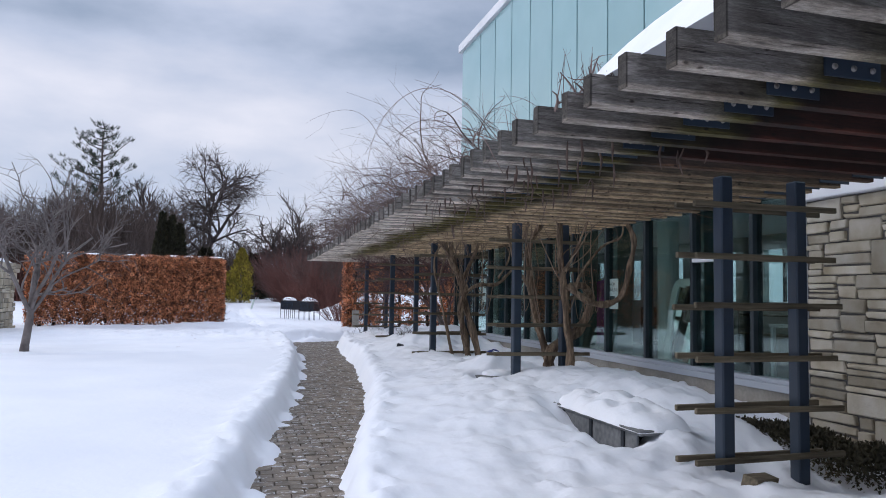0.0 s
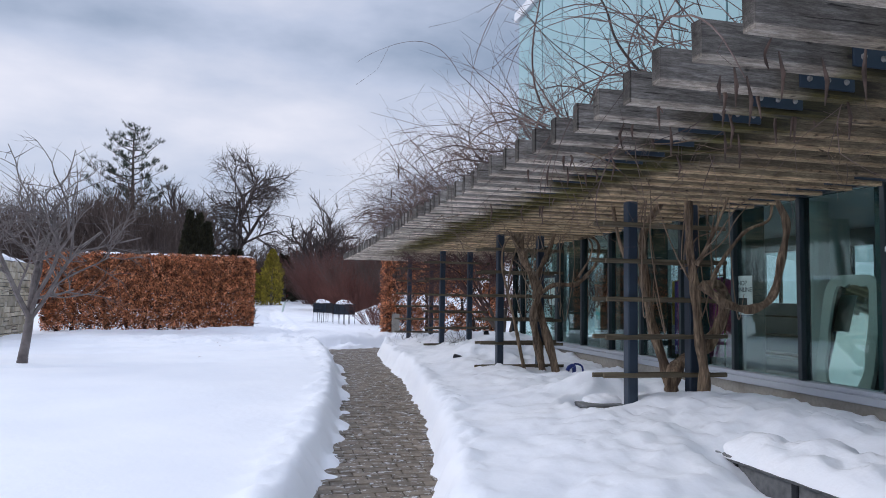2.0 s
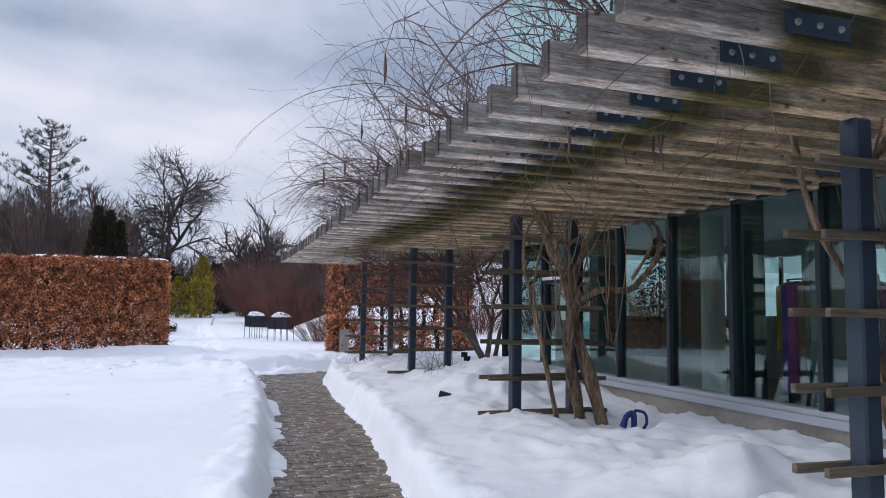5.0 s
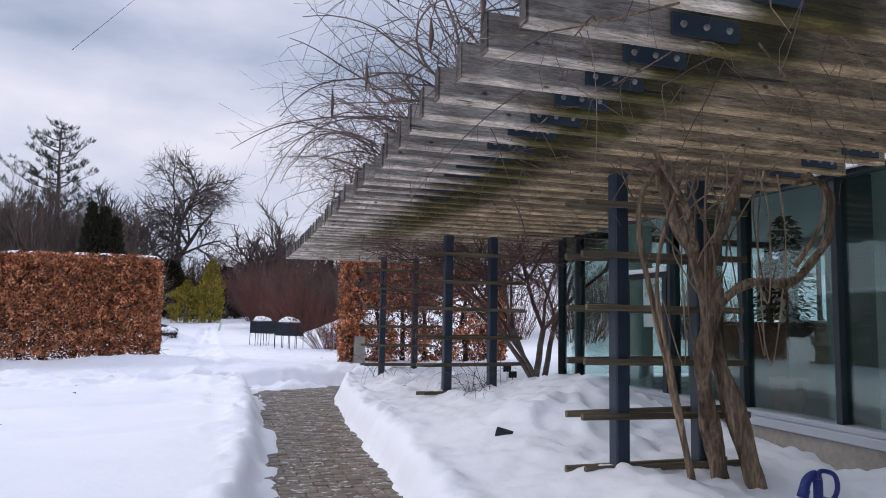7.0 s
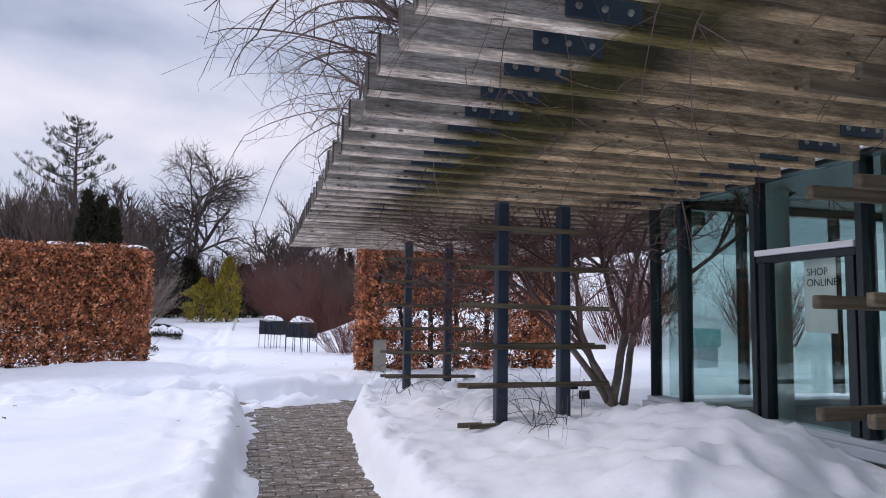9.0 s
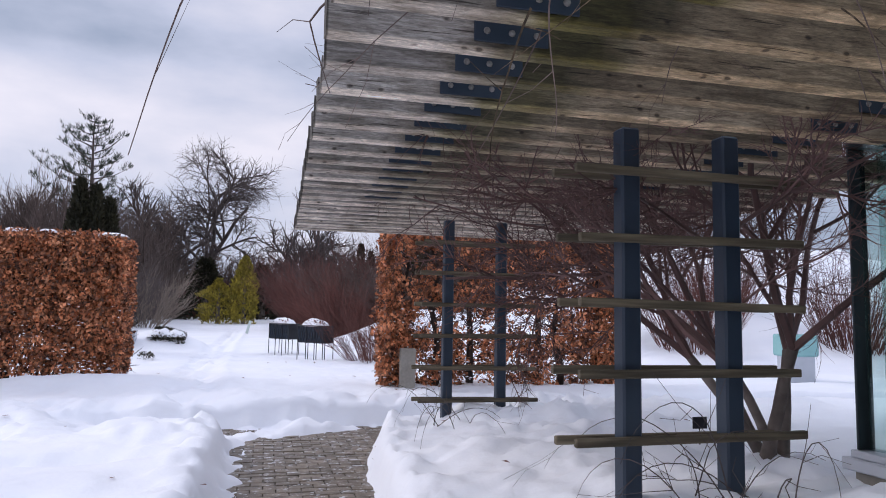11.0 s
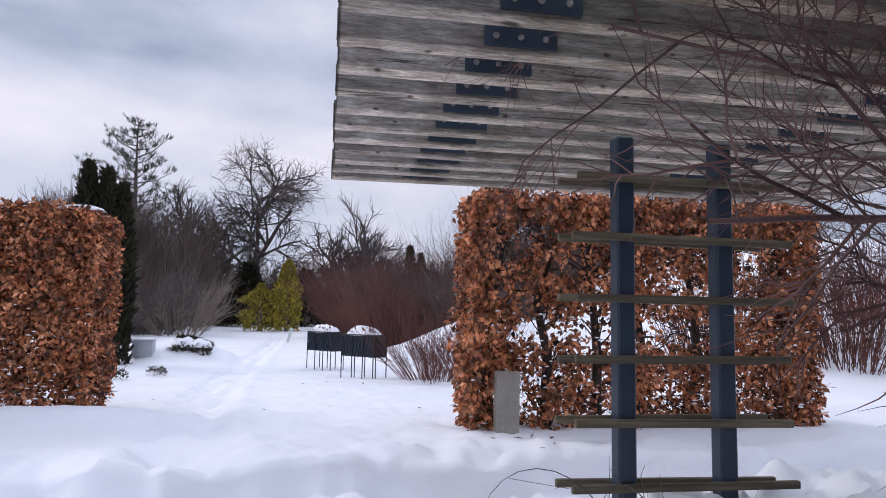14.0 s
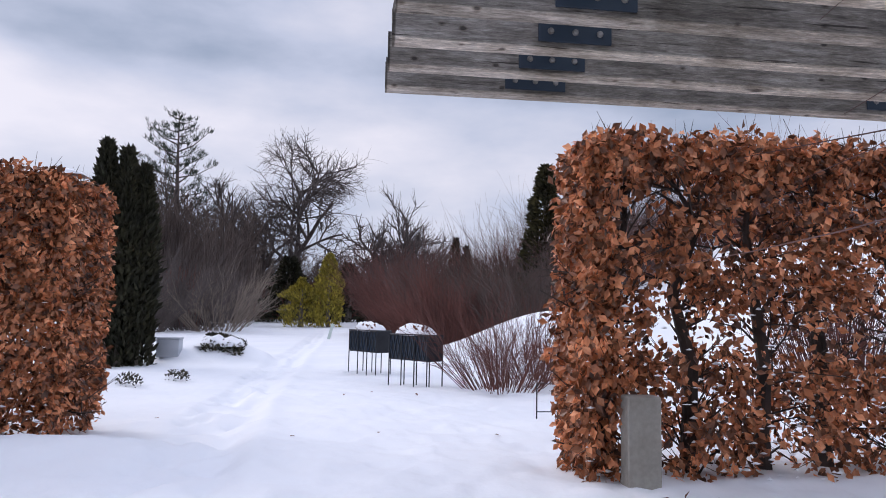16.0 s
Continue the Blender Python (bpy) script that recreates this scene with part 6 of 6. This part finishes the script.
def lettering(words, x, y, z, size, parent_ob):
    cu = bpy.data.curves.new("lettering", "FONT")
    cu.body, cu.size, cu.align_x = words, size, "LEFT"
    cu.extrude = 0.0006
    ob = new("lettering", cu)
    cu.materials.append(INK)
    ob.matrix_world = Matrix.Translation((x, y, z)) @ pose(0, 0, 0, 90, 0, -90)
    ob.parent = parent_ob
    return ob


lettering("SHOP", 5.8265, 10.415, 1.83, 0.085, sign)
lettering("ONLINE", 5.8265, 10.415, 1.745, 0.085, sign)
part("printed_block", Geo().box(5.8262, 5.8275, 10.2, 10.36, 1.53, 1.67), INK, sign)
sign2 = thing("window_sign", Geo().box(5.828, 5.832, 16.38, 16.70, 1.50, 2.08), PAPER, "white paper notice stuck inside the door glass", "sign")
lettering("SHOP", 5.8265, 16.67, 1.95, 0.085, sign2)
lettering("ONLINE", 5.8265, 16.67, 1.865, 0.085, sign2)
part("printed_block", Geo().box(5.8262, 5.8275, 16.45, 16.62, 1.70, 1.73), INK, sign2)
# mirror with a wavy pale frame
mir = empty("standing_mirror", (6.4, 9.35, 0.5), "tall standing mirror with a wavy pale frame", "mirror")
outer, inner = [], []
for k in range(48):
    a = 2 * math.pi * k / 48
    ca, sa = math.cos(a), math.sin(a)
    f = 1 / (abs(ca) ** 5 + abs(sa) ** 5) ** 0.2
    w = 1 + 0.025 * math.sin(9 * a) + 0.02 * math.sin(14 * a + 1)
    outer.append((0, ca * f * 0.42, 0.75 + sa * f * 0.72))
    inner.append((0, ca * f * 0.28 * w, 0.75 + sa * f * 0.60 * w))
g = Geo()
for dx in (0.0, 0.05):
    g.v += [(dx, y_, z_) for _, y_, z_ in outer] + [(dx, y_, z_) for _, y_, z_ in inner]
for k in range(48):
    j = (k + 1) % 48
    g.face([k, j, 48 + j, 48 + k])
    g.face([96 + k, 96 + 48 + k, 96 + 48 + j, 96 + j])
    g.face([k, 96 + k, 96 + j, j])
    g.face([48 + k, 48 + j, 144 + j, 144 + k])
part("frame", g, PALE, mir, "wavy pale frame")
mm = bpy.data.materials.new("mirror_glass")
mm.use_nodes = True
mm.node_tree.nodes["Principled BSDF"].inputs["Metallic"].default_value = 1.0
mm.node_tree.nodes["Principled BSDF"].inputs["Roughness"].default_value = 0.03
mm.node_tree.nodes["Principled BSDF"].inputs["Base Color"].default_value = (0.8, 0.84, 0.84, 1)
g = Geo()
g.v = [(0.02, y_, z_) for _, y_, z_ in inner]
g.face(list(range(48)))
part("mirror_glass", g, mm, mir)
mir.rotation_euler = (0, radians(8), 0)
# clothes rail
rail = empty("clothes_rail", (6.5, 12.15, 0.56), "clothes rail with colourful garments", "clothes rail")
part("frame", Geo().tube([(0, -0.55, 0), (0, -0.55, 1.45), (0, 0.55, 1.45), (0, 0.55, 0)], 0.015, 6), DARK_FRAME, rail)
r = random.Random(15)
tints = [(0.30, 0.06, 0.22), (0.10, 0.06, 0.26), (0.42, 0.30, 0.06), (0.35, 0.35, 0.36), (0.05, 0.08, 0.10), (0.30, 0.10, 0.10), (0.10, 0.20, 0.20), (0.20, 0.08, 0.05)]
cloth = [surface("cloth", [(0.3, c), (0.7, tuple(v * 1.5 for v in c))], scale=5, rough=0.9, bump=0.2) for c in tints]
for k in range(11):
    g = Geo()
    y0 = -0.5 + k * 0.1
    le = r.uniform(0.6, 1.2)
    for i in range(7):
        a = -0.2 + 0.4 * i / 6
        off = 0.03 * math.sin(i * 1.9 + k)
        for z_ in (1.43 - abs(a) * 0.3, 1.43 - le):
            g.v.append((a, y0 + off, z_))
        for z_ in (1.43 - abs(a) * 0.3, 1.43 - le):
            g.v.append((a, y0 + off + 0.03, z_))
    for i in range(6):
        a = i * 4
        g.face([a, a + 1, a + 5, a + 4])
        g.face([a + 2, a + 6, a + 7, a + 3])
        g.face([a + 1, a + 3, a + 7, a + 5])
        g.face([a, a + 4, a + 6, a + 2])
    part("garment", g, cloth[k % len(cloth)], rail)
# shelf units along the back wall
for sy in (7.2, 10.6, 14.0):
    sh = empty("shelf_unit", (9.35, sy, 0.56), "dark shelf unit against the back wall", "shelf", "shelf units")
    for yy in (-0.8, 0.8):
        part("side", Geo().bevel_box(-0.2, 0.2, yy - 0.02, yy + 0.02, 0, 0.9, 0.004), INTERIOR_DARK, sh)
    for zz in (0.1, 0.45, 0.8):
        part("shelf", Geo().bevel_box(-0.19, 0.19, -0.778, 0.778, zz, zz + 0.03, 0.003), RUNG_WOOD, sh)
tb = empty("display_table", (7.3, 7.4, 0.56), "white display table in the shop", "table")
part("tabletop", Geo().bevel_box(-0.4, 0.4, -0.6, 0.6, 0.72, 0.76, 0.006), WHITE_PAINT, tb)
for lx in (-0.36, 0.36):
    for ly in (-0.56, 0.56):
        part("leg", Geo().bevel_box(lx - 0.025, lx + 0.025, ly - 0.025, ly + 0.025, 0, 0.72, 0.003), WHITE_PAINT, tb)

# potted tree and brown counter by the entrance
pot = empty("potted_tree", (6.85, 15.5, 0.56), "dark leafy indoor tree in a terracotta pot", "plant")
part("pot", Geo().tube([(0, 0, 0), (0, 0, 0.3), (0, 0, 0.36), (0, 0, 0.42)], [0.13, 0.18, 0.20, 0.19], 16), TERRACOTTA, pot, "terracotta pot")
part("trunk", Geo().tube([(0, 0, 0.38), (0.02, 0.01, 1.0), (0, 0, 2.1)], [0.02, 0.017, 0.008], 7), BARK, pot)
g = Geo()
r = random.Random(88)
for i in range(900):
    hh = r.uniform(0.95, 2.2)
    rad = 0.30 * min(1.0, (2.3 - hh) * 1.1) * math.sqrt(r.random())
    a = r.uniform(0, 2 * math.pi)
    g.leaf(Vector((math.cos(a) * rad, math.sin(a) * rad, hh)), Vector((math.cos(a), math.sin(a), -0.3)) + rand_unit(r) * 0.5, Vector((0, 0, 1)) + rand_unit(r) * 0.6, r.uniform(0.06, 0.12), r.uniform(0.03, 0.05))
part("foliage", g, PINE, pot)
desk = empty("counter", (7.4, 15.9, 0.56), "brown wooden reception counter in the shop", "counter")
part("body", Geo().bevel_box(-0.3, 0.3, -0.95, 0.95, 0, 0.98, 0.008), COUNTER_WOOD, desk)
part("worktop", Geo().bevel_box(-0.34, 0.34, -1.0, 1.0, 0.982, 1.02, 0.006), COUNTER_WOOD, desk)

# dead leaves blown over the snow
r = random.Random(401)
for i in range(46):
    lx, ly = r.uniform(-1.5, 6.5), r.uniform(18.0, 33.0)
    if i % 3 == 0:
        lx, ly = r.uniform(2.6, 4.6), r.uniform(22.0, 26.3)
    g = Geo()
    g.leaf(Vector((0, 0, 0.008)), Vector((r.gauss(0, 1), r.gauss(0, 1), 0.15)), Vector((0, 0, 1)), r.uniform(0.05, 0.1), r.uniform(0.03, 0.055))
    thing("fallen_leaf", g, SHADE_LEAF, "withered brown leaf lying on the snow", "leaf", "fallen leaves", at=(lx, ly, snow_z(lx, ly)))


# ---- paving of the cleared path ----
walkway = tagged(new("path"), "cleared path of dark concrete pavers with snow remains", "path", kind="structure")
bed = Geo()
ys = np.arange(-6, 25.6, 0.4)
for yv in ys:
    bed.v += [(float(path_left(yv)) - 0.25, float(yv), -0.022), (float(path_right(yv)) + 0.25, float(yv), -0.022)]
for i in range(len(ys) - 1):
    bed.face([2 * i, 2 * i + 1, 2 * i + 3, 2 * i + 2])
part("bed", bed, JOINT, walkway, "sandy paver joints")
paver_meshes = []
for s in range(4):
    r = random.Random(60 + s)
    g = Geo().bevel_box(-0.111 + r.uniform(0, 0.004), 0.111 - r.uniform(0, 0.004), -0.066, 0.066, -0.05, 0.0, 0.006)
    paver_meshes.append(g.mesh("paver", PAVER))
r = random.Random(66)
rest = Geo()
near = 0
row = 0
yv = 1.0
while yv < 25.4:
    # each row lies across the path, half a paver off the last
    shift = 0.114 * (row % 2)
    k0 = math.floor((float(path_left(yv)) - 0.2) / 0.228)
    k1 = math.ceil((float(path_right(yv)) + 0.2) / 0.228)
    for k in range(k0, k1 + 1):
        cx, cz = k * 0.228 + shift, r.uniform(-0.006, 0.003)
        if 5.0 < yv < 9.6 and near < 300:
            ob = part("paver", paver_meshes[r.randrange(4)], None, walkway, at=(cx, yv, cz))
            ob.rotation_euler = (r.uniform(-0.012, 0.012), r.uniform(-0.012, 0.012), r.uniform(-0.01, 0.01))
            near += 1
        else:
            a, b, c = 0.110, 0.065, 0.006
            n = len(rest.v)
            t1, t2 = r.uniform(-0.002, 0.002), r.uniform(-0.002, 0.002)
            for sx, sy in ((-1, -1), (1, -1), (1, 1), (-1, 1)):
                rest.v.append((cx + sx * (a - c), yv + sy * (b - c), cz + sx * t1 + sy * t2))
            for sx, sy in ((-1, -1), (1, -1), (1, 1), (-1, 1)):
                rest.v.append((cx + sx * a, yv + sy * b, cz - c + sx * t1 + sy * t2))
            for sx, sy in ((-1, -1), (1, -1), (1, 1), (-1, 1)):
                rest.v.append((cx + sx * a, yv + sy * b, -0.05))
            rest.face([n, n + 1, n + 2, n + 3])
            for i in range(4):
                j = (i + 1) % 4
                rest.face([n + 4 + i, n + 4 + j, n + j, n + i])
                rest.face([n + 8 + i, n + 8 + j, n + 4 + j, n + 4 + i])
    yv += 0.138
    row += 1
tagged(part("paver_field", rest, PAVER_REST, walkway), kind="stuff")
